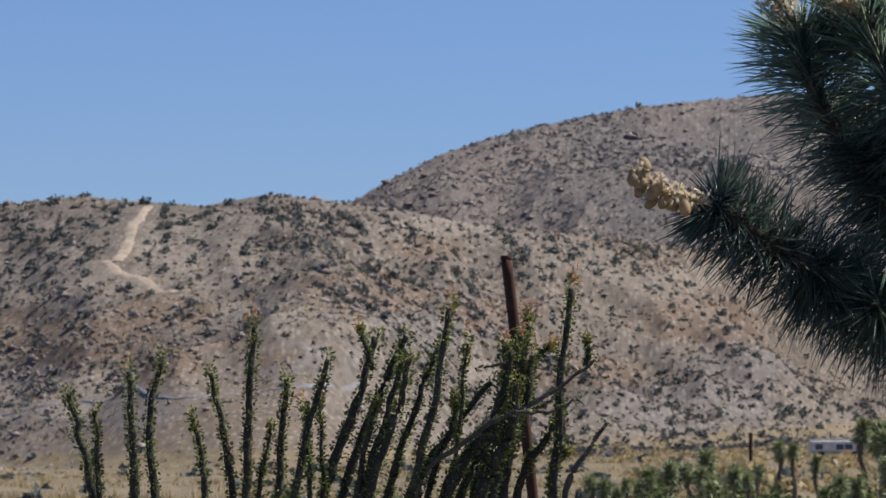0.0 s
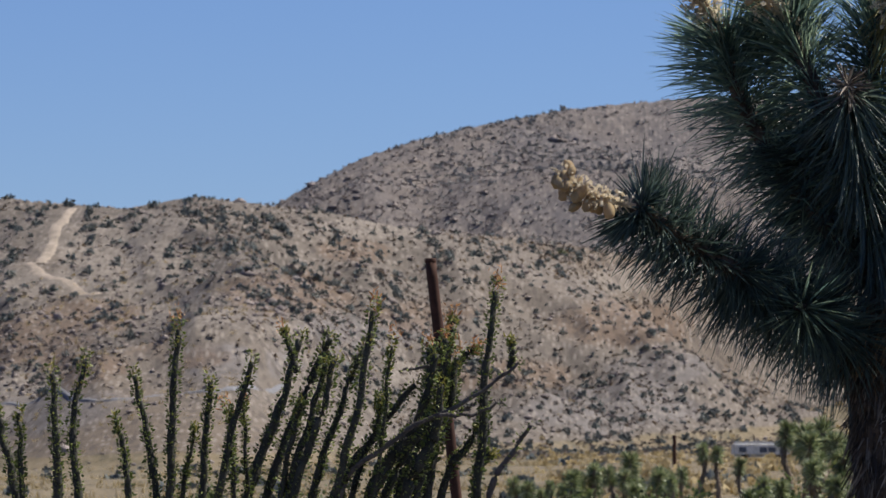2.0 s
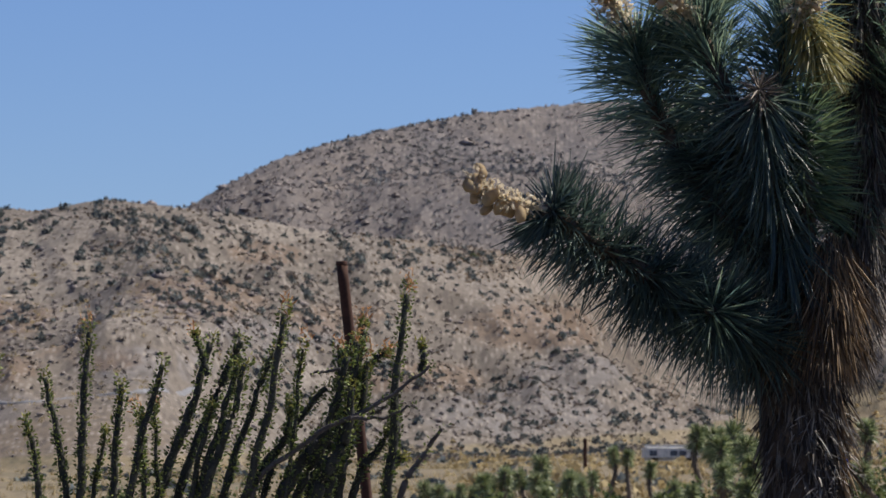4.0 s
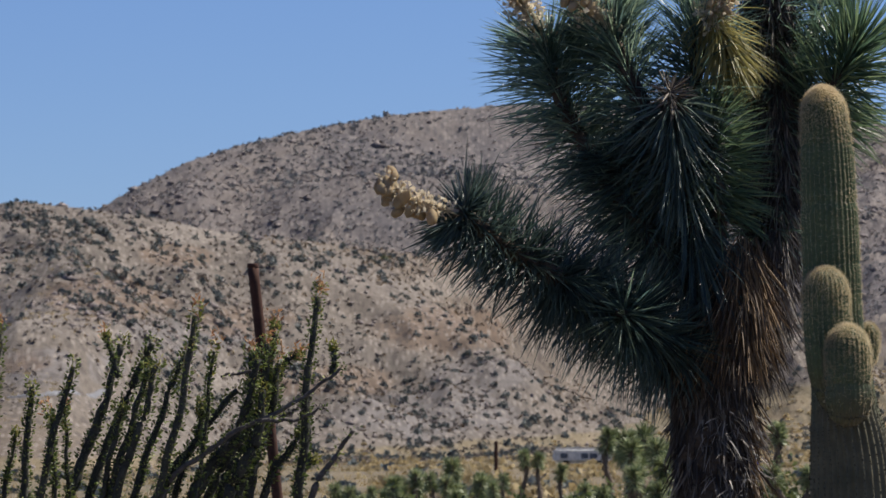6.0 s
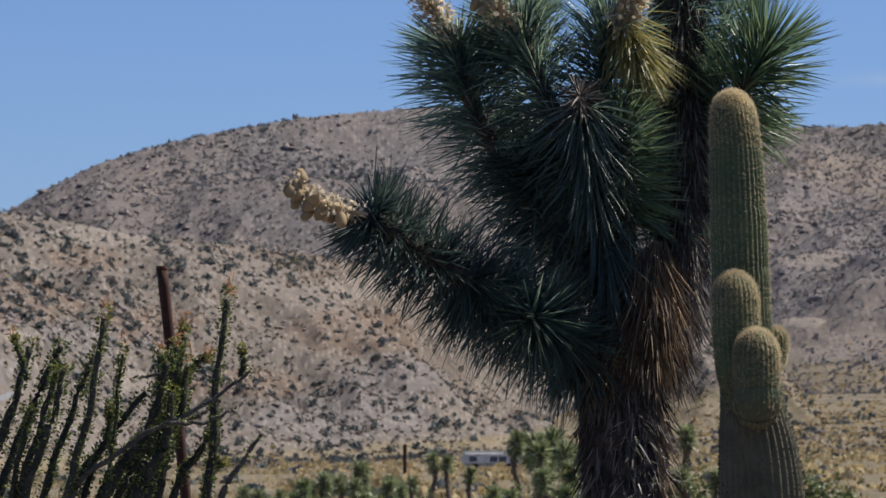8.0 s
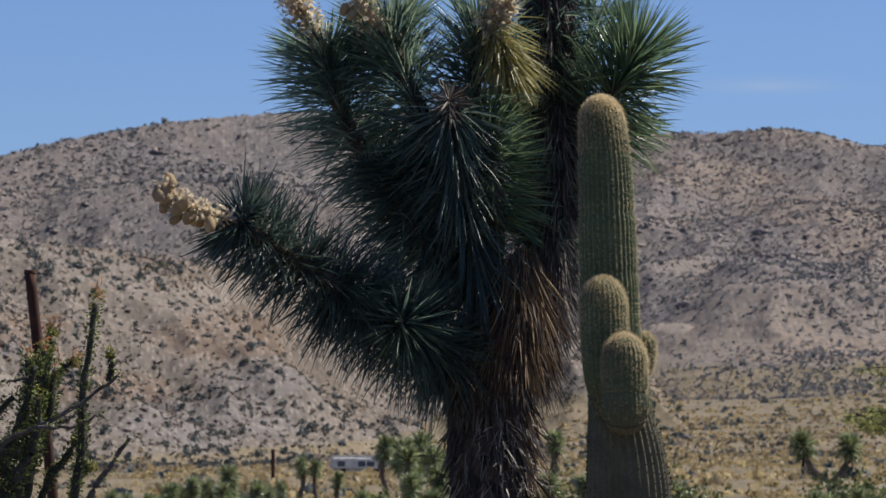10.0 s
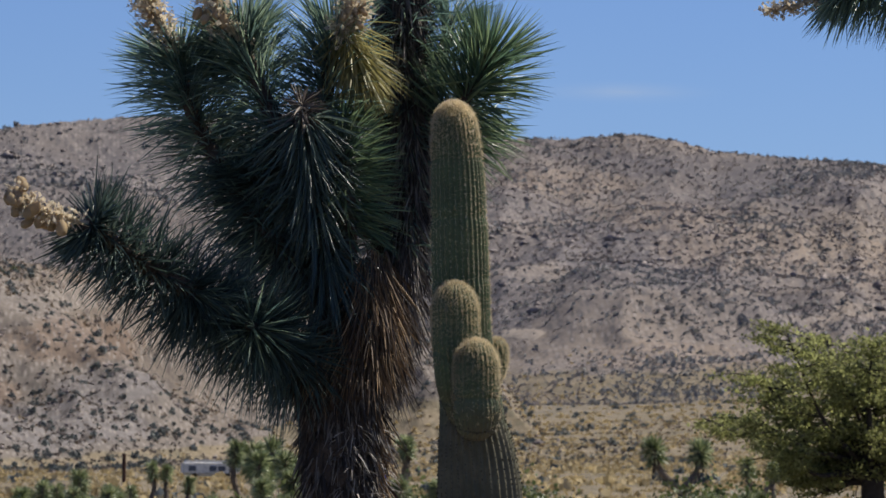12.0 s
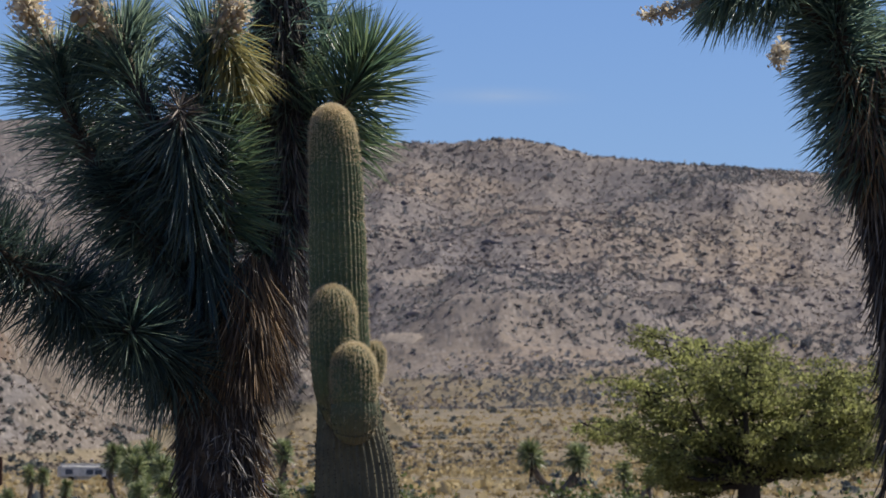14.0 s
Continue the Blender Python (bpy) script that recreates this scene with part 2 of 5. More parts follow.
MESQ_BARK = plain_material("mesquite_bark", (0.025, 0.020, 0.016), (0.06, 0.05, 0.04), 3.0, 0.95, 0, 20, 0.9, 0.02, 0.2)
MESQ_LEAF = leaf_material("mesquite_leaf", (0.15, 0.165, 0.055), (0.245, 0.255, 0.09), (0.37, 0.375, 0.16), 0.6, 0.7, 0.35, 1.2)
BUSH_LEAF = leaf_material("green_bush_leaf", (0.055, 0.075, 0.025), (0.105, 0.135, 0.045), (0.20, 0.22, 0.085), 0.5, 0.35, 0.35, 1.0)
# far leaves: the pale end of the colour paints sun highlights on them
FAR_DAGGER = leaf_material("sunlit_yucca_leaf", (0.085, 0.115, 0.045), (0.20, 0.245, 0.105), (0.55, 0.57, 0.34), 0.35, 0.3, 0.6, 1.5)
WHITE_PAINT = plain_material("chalky_white_paint", (0.56, 0.53, 0.46), (0.68, 0.64, 0.56), 0.8, 0.6, 0, 6, 0.1, 0.01)
DARK_GLASS = plain_material("dark_window", (0.05, 0.055, 0.07), (0.09, 0.10, 0.12), 2.0, 0.25, 0, 5, 0.0, 0.001)
BLUE_PLASTIC = plain_material("blue_plastic", (0.02, 0.04, 0.30), (0.03, 0.07, 0.42), 2.0, 0.5, 0, 20, 0.05, 0.002)


def cactus_material():
    n = Nodes("cactus_skin")
    z = n.tree.nodes.new("ShaderNodeSeparateXYZ")
    n.link(n.coord, z.inputs[0])
    green = n.ramp(n.noise(2.2, 5, 0.6, n.stretch(0.6, 0.6, 2.4)), (0.3, (0.050, 0.072, 0.030)), (0.5, (0.074, 0.102, 0.042)), (0.72, (0.110, 0.132, 0.056)))
    cork = n.ramp(n.noise(9, 4), (0.3, (0.066, 0.056, 0.030)), (0.7, (0.140, 0.115, 0.066)))
    aged = n.ramp(n.maths("ADD", n.maths("MULTIPLY", z.outputs["Z"], 0.4), n.maths("MULTIPLY", n.noise(5, 3), 0.16)), (0.82, 1.0), (0.90, 0.0))
    c = n.mix(n.maths("MULTIPLY", aged, 0.85), green, cork)
    c = n.mix(1.0, c, n.ramp(n.noise(45, 4), (0.3, 0.8), (0.7, 1.2)), "MULTIPLY")
    n.bump(n.noise(55, 4), 0.3, 0.004)
    return n.done(c, 0.6, 0.0, 0.4)


CACTUS = cactus_material()
SPINE = leaf_material("golden_spine", (0.40, 0.31, 0.17), (0.58, 0.48, 0.30), (0.78, 0.69, 0.50), 0.5, 0.55, 0.4, 6.0)
AREOLE = plain_material("felted_areole", (0.035, 0.030, 0.020), (0.09, 0.075, 0.045), 20, 0.95, 0, 80, 0.2, 0.002)


# ---------------------------------------------------------------- mesh tools
rng = np.random.default_rng(7)


def mesh_of(name, verts, faces, material, smooth=False):
    """A mesh from arrays of vertices and of faces that all have the same number of corners."""
    verts, faces = np.asarray(verts, np.float32), np.asarray(faces, np.int32)
    me = bpy.data.meshes.new(name)
    k = faces.shape[1]
    me.vertices.add(len(verts))
    me.vertices.foreach_set("co", verts.ravel())
    me.loops.add(faces.size)
    me.loops.foreach_set("vertex_index", faces.ravel())
    me.polygons.add(len(faces))
    me.polygons.foreach_set("loop_start", np.arange(0, faces.size, k, dtype=np.int32))
    if smooth:
        me.polygons.foreach_set("use_smooth", np.ones(len(faces), bool))
    me.update(calc_edges=True)
    me.materials.append(material)
    return me


def part(name, data, parent=None, label="", kind=""):
    """One mesh object, under a thing or on its own."""
    ob = new(name, data)
    if parent is not None:
        ob.parent = parent
    return tagged(ob, label, kind=kind)


def thing(name, at, label, category, group="", kind=""):
    ob = new(name)
    ob.empty_display_size = 0.2
    ob.location = at
    return tagged(ob, label, category, group, kind)


def join(*pieces):
    """Joins (verts, faces) arrays."""
    vs, fs, n = [], [], 0
    for v, f in pieces:
        vs.append(v)
        fs.append(np.asarray(f) + n)
        n += len(v)
    return np.concatenate(vs), np.concatenate(fs)


def unit(v):
    return v / np.maximum(np.linalg.norm(v, axis=-1, keepdims=True), 1e-9)


def curve(points, n, bias=1.0):
    """A smooth line of n points through the given ones, and its tangents."""
    p = np.asarray(points, float)
    p = np.vstack([2 * p[0] - p[1], p, 2 * p[-1] - p[-2]])
    u = (1 - (1 - np.linspace(0, 1, n)) ** bias) * (len(p) - 3 - 1e-6)
    k = u.astype(int)
    f = (u - k)[:, None]
    a, b, c, d = p[k], p[k + 1], p[k + 2], p[k + 3]
    q = 0.5 * (2 * b + (c - a) * f + (2 * a - 5 * b + 4 * c - d) * f ** 2 + (3 * b - a - 3 * c + d) * f ** 3)
    return q, unit(np.gradient(q, axis=0))


def ring_frame(tan):
    ref = np.where(np.abs(tan[:, 2:3]) < 0.9, np.array([[0.0, 0, 1]]), np.array([[1.0, 0, 0]]))
    a = unit(np.cross(tan, ref))
    return a, np.cross(tan, a)


def tube(points, radii, n=14, sides=10, rough=0.0, seed=0):
    """A tapered, uneven limb along a line, closed at both ends."""
    q, tan = curve(points, n)
    a, b = ring_frame(tan)
    r = np.interp(np.linspace(0, 1, n), np.linspace(0, 1, len(radii)), radii)
    g = np.random.default_rng(seed)
    phi = np.linspace(0, 2 * np.pi, sides, endpoint=False)
    rr = r[:, None] * (1 + rough * g.normal(size=(n, sides)))
    v = q[:, None] + rr[..., None] * (np.cos(phi)[None, :, None] * a[:, None] + np.sin(phi)[None, :, None] * b[:, None])
    v = v.reshape(-1, 3)
    i, j = np.meshgrid(np.arange(n - 1), np.arange(sides), indexing="ij")
    i, j = i.ravel(), j.ravel()
    j2 = (j + 1) % sides
    f = np.stack([i * sides + j, i * sides + j2, (i + 1) * sides + j2, (i + 1) * sides + j], 1)
    v = np.vstack([v, q[:1], q[-1:]])
    e0, e1, j = len(v) - 2, len(v) - 1, np.arange(sides)
    j2, top = (j + 1) % sides, (n - 1) * sides
    caps = np.concatenate([np.stack([j2, j, np.full(sides, e0), np.full(sides, e0)], 1), np.stack([top + j, top + j2, np.full(sides, e1), np.full(sides, e1)], 1)])
    tri = np.concatenate([f[:, [0, 1, 2]], f[:, [0, 2, 3]], caps[:, :3]])
    return v, tri


def blades(base, way, length, width, droop, g, roll=None):
    """Dagger leaves: keeled, widest near the foot, pointed, sagging by droop."""
    n = len(base)
    way = unit(way)
    ref = unit(g.normal(size=(n, 3))) if roll is None else roll
    side = unit(np.cross(way, ref))
    up = np.cross(side, way)
    length, width = length[:, None], width[:, None]
    sag = np.zeros((n, 3))
    sag[:, 2] = -droop * length[:, 0]
    m1 = base + way * length * 0.40 + sag * 0.16
    m2 = base + way * length * 0.75 + sag * 0.56
    tip = base + way * length + sag
    keel = -up * width * 0.28
    v = np.stack([base - side * width * 0.38, base + keel, base + side * width * 0.38,
                  m1 - side * width * 0.5, m1 + keel, m1 + side * width * 0.5,
                  m2 - side * width * 0.30, m2 + keel * 0.6, m2 + side * width * 0.30, tip], 1).reshape(-1, 3)
    f = np.array([(0, 1, 4), (0, 4, 3), (1, 2, 5), (1, 5, 4), (3, 4, 7), (3, 7, 6), (4, 5, 8), (4, 8, 7), (6, 7, 9), (7, 8, 9)])
    return v, (np.arange(n)[:, None, None] * 10 + f[None]).reshape(-1, 3)


def flakes(centre, size, g, flat=0.35):
    """Small bent leaf shapes, two triangles each, at any tilt."""
    n = len(centre)
    a = unit(g.normal(size=(n, 3)))
    b = unit(np.cross(a, g.normal(size=(n, 3))))
    c = np.cross(a, b)
    s = size[:, None]
    v = np.stack([centre - a * s * 0.5, centre + b * s * flat + c * s * 0.12, centre + a * s * 0.5, centre - b * s * flat + c * s * 0.12], 1).reshape(-1, 3)
    f = np.array([(0, 1, 2), (0, 2, 3)])
    return v, (np.arange(n)[:, None, None] * 4 + f[None]).reshape(-1, 3)


# ---------------------------------------------------------------- the lie of the land
def lattice(ix, iy, seed):
    h = (ix * 374761393 + iy * 668265263 + seed * 1442695041) & 0xFFFFFFFF
    h = ((h ^ (h >> 13)) * 1274126177) & 0xFFFFFFFF
    return ((h ^ (h >> 16)) & 0xFFFF) / 65535.0 * 2 - 1


def value_noise(x, y, seed):
    ix, iy = np.floor(x).astype(np.int64), np.floor(y).astype(np.int64)
    fx, fy = x - ix, y - iy
    fx, fy = fx * fx * fx * (fx * (fx * 6 - 15) + 10), fy * fy * fy * (fy * (fy * 6 - 15) + 10)
    a, b = lattice(ix, iy, seed), lattice(ix + 1, iy, seed)
    c, d = lattice(ix, iy + 1, seed), lattice(ix + 1, iy + 1, seed)
    return (a * (1 - fx) + b * fx) * (1 - fy) + (c * (1 - fx) + d * fx) * fy


def fbm(x, y, scale, octaves=4, seed=0):
    t, amp, s = 0, 1.0, 1.0 / scale
    for k in range(octaves):
        t = t + amp * value_noise(x * s + 17.3 * k, y * s - 9.1 * k, seed + k)
        amp, s = amp * 0.5, s * 2.03
    return t


def ridged(x, y, scale, octaves=4, seed=0):
    t, amp, s = 0, 1.0, 1.0 / scale
    for k in range(octaves):
        t = t + amp * (1 - 2 * np.abs(value_noise(x * s + 5.7 * k, y * s + 3.3 * k, seed + k)))
        amp, s = amp * 0.5, s * 2.1
    return t


# crests: bearing (sideways per 1000 ahead) and rise (per 1000 of distance)
FRONT_CREST = [(-400, 40), (-170, 52), (-141.8, 54.8), (-124.9, 56.5), (-112.4, 55.2), (-102.3, 54.3), (-87.7, 56.7), (-74.2, 55.1), (-63, 53.9),
               (-48.4, 50.9), (-29.4, 48.9), (-11.5, 46.8), (20, 42), (66, 35), (78, 30), (88, 17), (98, 8), (125, 5), (180, 5), (400, 5)]
BACK_CREST = [(-400, 20), (-130, 38), (-95, 46), (-71.4, 55.5), (-64.1, 59.7), (-54.1, 64.5), (-44.0, 67.8), (-36.1, 69.7), (-29.4, 71.1), (-14.8, 73.8), (6.4, 76.1), (40, 76.8),
              (82, 72.8), (96, 72.9), (107, 73.9), (115, 73.0), (124, 70.8), (141, 69.4), (164, 68.3), (182, 67.2), (230, 62), (400, 48)]


def crest(table, b):
    t = np.array(table, float)
    return np.interp(b, t[:, 0], t[:, 1]) / 1000


def smooth(t):
    t = np.clip(t, 0, 1)
    return t * t * (3 - 2 * t)


def land(x, y, parts=False):
    """The height of the ground, or how far it belongs to the plain."""
    x, y = np.asarray(x, float), np.asarray(y, float)
    ahead = np.maximum(y, 1.0)
    b = np.clip(1000 * x / ahead, -900, 900)
    front = smooth((y - 20) / 60) * smooth((900 - np.abs(b)) / 400)      # the hills lie ahead only
    slope = 0.0105 + 0.00003 * np.clip(b, -140, 200)
    plain = lambda d: slope * np.maximum(d - 62, 0) + (0.020 + 0.00005 * np.clip(b, 0, 200)) * np.maximum(np.minimum(d, 960) - 500, 0)
    flat = np.where(y < 960, plain(y), plain(960.0)) + 0.25 * fbm(x, y, 14, 3, 40) * smooth((y - 30) / 80)
    crest_a = 620 + 60 * np.sin(b / 55.0)
    toe_a = crest_a - 105 - 45 * smooth((-30 - b) / 60)
    s = np.clip((y - toe_a) / (crest_a - toe_a), -1, 1.0)
    up = crest(FRONT_CREST, b)
    low = (plain(toe_a) - EYE) / toe_a
    t = np.clip(s, 0, 1)
    fold = smooth(s * 3) * (1 - smooth((s - 0.80) / 0.2))
    wash = ridged(x + 0.25 * y, y * 0.55, 58, 4, 3)
    fold = fold * (1 - 0.92 * smooth((s - 0.25) / 0.2) * smooth(1.3 - np.abs(b + 114) / 24))      # the spur with the track
    fold = fold * (1 - 0.75 * smooth((-108 - b) / 20))
    a = EYE + y * (low + (up - low) * (0.72 * t + 0.28 * np.sin(t * np.pi / 2)))
    a = a + fold * (6.0 * (wash - 0.75) + 2.0 * fbm(x, y, 40, 3, 9)) + 0.65 * fbm(x, y, 7, 3, 70) * smooth(s * 4)
    a = np.minimum(a, EYE + y * (low + (up - low) * (0.35 + 0.65 * t)))
    a = np.where(y > crest_a, EYE + crest_a * up - 0.28 * (y - crest_a), a)
    a = np.where(s < 0, -50, a)
    crest_b = 1120 + 50 * np.sin(b / 70.0 + 1.0)
    toe_b = crest_b - 215 - 120 * smooth((b - 40) / 60)
    s = np.clip((y - toe_b) / (crest_b - toe_b), -1, 1.0)
    up = crest(BACK_CREST, b)
    low = (plain(toe_b) - EYE) / toe_b
    t = np.clip(s, 0, 1)
    fold = smooth(s * 3) * (1 - smooth((s - 0.82) / 0.18))
    wash = ridged(x - 0.2 * y, y * 0.5, 120, 4, 21)
    bb = EYE + y * (low + (up - low) * (0.30 * t + 0.45 * t ** 1.5 + 0.25 * np.sin(t * np.pi / 2)))
    bb = bb + fold * (8.5 * (wash - 0.8) + 3.5 * fbm(x, y, 60, 3, 27)) + 0.7 * fbm(x, y, 10, 3, 75) * smooth(s * 4)
    bb = np.minimum(bb, EYE + y * (low + (up - low) * (0.5 + 0.5 * t)))
    bb = np.where(y > crest_b, EYE + crest_b * up - 0.3 * (y - crest_b), bb)
    bb = np.where(s < 0, -50, bb)
    hills = np.maximum(a, bb)
    if parts:
        return smooth(1 - (hills - flat) / (2.5 + 7 * smooth((b - 20) / 60)))
    return np.where(y > 25, front * np.maximum(np.maximum(flat, hills), -0.2), 0.0)


def on_slope(b, e, start=120.0, stop=1150.0):
    """The first ground met from the eye at a bearing and a rise, both per 1000 of distance ahead."""
    y = np.arange(start, stop, 0.25)
    z = land(b * y / 1000, y) - (EYE + e * y / 1000)
    k = int(np.argmax(z > 0))
    return b * y[k] / 1000, y[k]


# patches on the slopes: bearing, rise, half width and half height (all per 1000 of distance)
BUSHY = [(-132.7, 46.0, 12.3, 5.0), (-138.4, 39.3, 6.7, 5.0), (-122.6, 49.9, 5.6, 2.8), (-75.3, 45.3, 10.0, 3.9), (-64.1, 48.6, 7.8, 3.3), (-84.9, 51.9, 5.6, 1.6),
         (-113.6, 52.1, 6.7, 2.2), (-35.0, 42.4, 6.7, 2.0), (-17.1, 45.7, 6.7, 1.6), (-137.1, 15.1, 6.7, 3.3), (13.5, 13.9, 5.6, 2.2), (-107.9, 49.3, 5.6, 2.2), (-58.5, 41.4, 6.7, 3.3)]
FRONT_RUST = [(-42.0, 33.0, 10.0, 3.0), (-127.0, 28.0, 17.9, 4.5), (-69.7, 37.5, 12.3, 4.2), (-107.9, 33.0, 10.0, 3.3), (-134.9, 33.1, 7.8, 3.3), (-26.0, 21.2, 13.4, 2.8), (-2.6, 31.2, 13.4, 4.5),
              (-87.6, 25.7, 11.2, 3.3), (-56.2, 45.8, 6.7, 2.2), (-110.1, 22.4, 8.9, 2.8)]
FRONT_BARE = [(-128.0, 17.0, 16.0, 5.0), (-133.0, 40.0, 14.0, 6.0), (-102.3, 44.3, 12.3, 6.7), (-51.7, 50.3, 14.5, 1.6), (-88.8, 34.7, 10.0, 3.3), (-1.5, 40.1, 7.8, 2.8), (-69.7, 30.5, 3.3, 0.9), (-96.7, 51.0, 10.0, 2.8),
              (-46.2, 21.8, 4.5, 2.8), (-135.0, 51.6, 6.7, 1.7)]
FRONT_GREY = [(-124.7, 14.6, 22.3, 5.0), (-7.1, 15.0, 19.0, 4.5), (-51.7, 30.1, 13.4, 3.3), (4.0, 22.3, 11.2, 3.3), (-78.6, 23.5, 14.5, 2.8)]
BACK_GREY = [(105.0, 46.3, 10.0, 2.8), (118.6, 45.4, 6.7, 2.0), (83.6, 40.4, 6.7, 4.5), (69.1, 37.9, 6.7, 3.3), (141.3, 40.6, 5.6, 2.2), (109.3, 67.7, 10.0, 2.2),
             (144.5, 62.7, 7.8, 2.8), (93.4, 72.0, 7.8, 2.8), (99.3, 54.1, 8.9, 2.2), (156.1, 35.7, 8.9, 2.2)]
BACK_RUST = [(133.3, 51.2, 17.9, 4.5), (112.8, 57.7, 13.4, 2.8), (87.1, 33.7, 4.5, 0.7), (152.6, 49.2, 13.4, 4.5), (93.5, 64.1, 13.4, 2.2), (118.7, 29.6, 17.9, 2.8)]


def in_patches(x, y, z, table):
    """1 in the middle of a patch, 0 well outside all of them."""
    b, e = 1000 * x / np.maximum(y, 1), 1000 * (z - EYE) / np.maximum(y, 1)
    t = np.zeros(np.shape(x))
    for pb, pe, rb, re in table:
        t = np.maximum(t, np.exp(-0.7 * (((b - pb) / rb) ** 2 + ((e - pe) / re) ** 2)))
    return t


def build_ground():
    az = np.radians(np.concatenate([np.arange(-180, -40, 4), np.arange(-40, -9.2, 0.6), np.arange(-9.2, 11.6, 0.028), np.arange(11.6, 40, 0.6), np.arange(40, 180, 4)]))
    r = np.concatenate([[0.002, 2, 5, 9], np.arange(14, 120, 6), np.arange(120, 460, 5), np.arange(460, 690, 0.95), np.arange(690, 790, 5), np.arange(790, 1180, 1.6), [1190, 1210, 1260, 1320, 1420, 1600, 1900, 2400, 3000, 4200]])
    A, R = np.meshgrid(az, r)
    x, y = np.sin(A) * R + 0.8 * np.clip(1 - R / 6, 0, 1), np.cos(A) * R
    z = land(x, y)
    na, nr = len(az), len(r)
    v = np.stack([x, y, z], -1).reshape(-1, 3)
    i, j = np.meshgrid(np.arange(nr - 1), np.arange(na), indexing="ij")
    i, j = i.ravel(), j.ravel()
    j2 = (j + 1) % na
    f = np.stack([i * na + j, i * na + j2, (i + 1) * na + j2, (i + 1) * na + j], 1)[:, ::-1]
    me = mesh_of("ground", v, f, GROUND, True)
    level = me.attributes.new("level", "FLOAT", "POINT")
    level.data.foreach_set("value", land(v[:, 0], v[:, 1], True).astype(np.float32))
    far = v[:, 1] > 720
    for name, near_table, far_table in (("rust", FRONT_RUST, BACK_RUST), ("bare", FRONT_BARE, []), ("grey", FRONT_GREY, BACK_GREY)):
        a = np.where(far, in_patches(*v.T, far_table), in_patches(*v.T, near_table)) * (v[:, 1] > 300)
        me.attributes.new(name, "FLOAT", "POINT").data.foreach_set("value", a.astype(np.float32))
    # 1 on the unseen near ground whose darkness is added to curb bounced light
    bounce_cut = me.attributes.new("bounce_cut", "FLOAT", "POINT")
    bounce_cut.data.foreach_set("value", (1 - smooth((np.hypot(v[:, 0], v[:, 1]) - 60) / 50)).astype(np.float32))
    ob = part("ground", me)
    tagged(ob, "tan stony desert ground rising into scrub-covered hills", "ground", kind="structure")


build_ground()


ROUTES = []


def off_track(x, y):
    """0 on the tracks and roads, 1 beside them."""
    p, keep = np.stack([x, y], -1), np.ones(len(x))
    for line in ROUTES:
        for a, b in zip(line[:-1], line[1:]):
            t = np.clip(((p - a) @ (b - a)) / ((b - a) @ (b - a)), 0, 1)
            keep = np.where(np.linalg.norm(p - a - t[:, None] * (b - a), axis=1) < 2.0, 0, keep)
    return keep


def ribbon(name, stops, width, material, label, category, lift=0.10):
    """A draped strip of road along bearings and rises on the slopes."""
    xy = np.array([on_slope(b, e) for b, e in stops])
    ROUTES.append(xy)
    q, _ = curve(np.c_[xy, np.zeros(len(xy))], 60)
    t = unit(np.gradient(q, axis=0))
    n = np.stack([-t[:, 1], t[:, 0], 0 * t[:, 0]], 1)
    across = np.linspace(-0.5, 0.5, 6)
    w = width * (1 + 0.25 * fbm(np.arange(60.0), np.zeros(60), 7, 2, 5))
    p = q[:, None] + n[:, None] * (across[None, :] * w[:, None])[..., None]
    p[..., 2] = land(p[..., 0], p[..., 1]) + lift
    p[:, [0, -1], 2] -= lift * 1.8
    i, j = np.meshgrid(np.arange(59), np.arange(5), indexing="ij")
    i, j = i.ravel(), j.ravel()
    f = np.stack([i * 6 + j, i * 6 + j + 1, (i + 1) * 6 + j + 1, (i + 1) * 6 + j], 1)
    tagged(part(name, mesh_of(name, p.reshape(-1, 3), f, material, True)), label, category, kind="structure")


ribbon("dirt_track", [(-112.2, 54.2), (-115.3, 50.5), (-116.7, 46), (-118.6, 43.2)], 1.5, TRACK, "pale bare dirt track up the hillside", "dirt track")
ribbon("dirt_track", [(-121.0, 43.4), (-116.4, 40.4), (-106.8, 37)], 1.4, TRACK, "pale bare dirt track crossing the hillside", "dirt track")
ribbon("road", [(-150, 12.4), (-136, 13.8), (-122.5, 15.1), (-108, 16), (-95, 17), (-82, 18), (-69.7, 19)], 0.5, ASPHALT, "narrow grey paved road at the foot of the hill", "road")


ribbon("dirt_track", [(80.5, 33.5), (83.5, 33.9), (86.5, 33.8), (89.5, 33.4)], 3.0, TRACK, "pale bare strip of dirt at the foot of the far hill", "dirt track")


# ---------------------------------------------------------------- scrub and stones on the slopes
def scatter(n, b0, b1, y0, y1, g, keep):
    """Random places on the land, thinned by keep(x, y) between 0 and 1; even over the ground."""
    y = np.sqrt(g.uniform(y0 ** 2, y1 ** 2, n))
    x = g.uniform(b0, b1, n) / 1000 * y
    ok = g.uniform(size=n) < keep(x, y)
    return x[ok], y[ok]


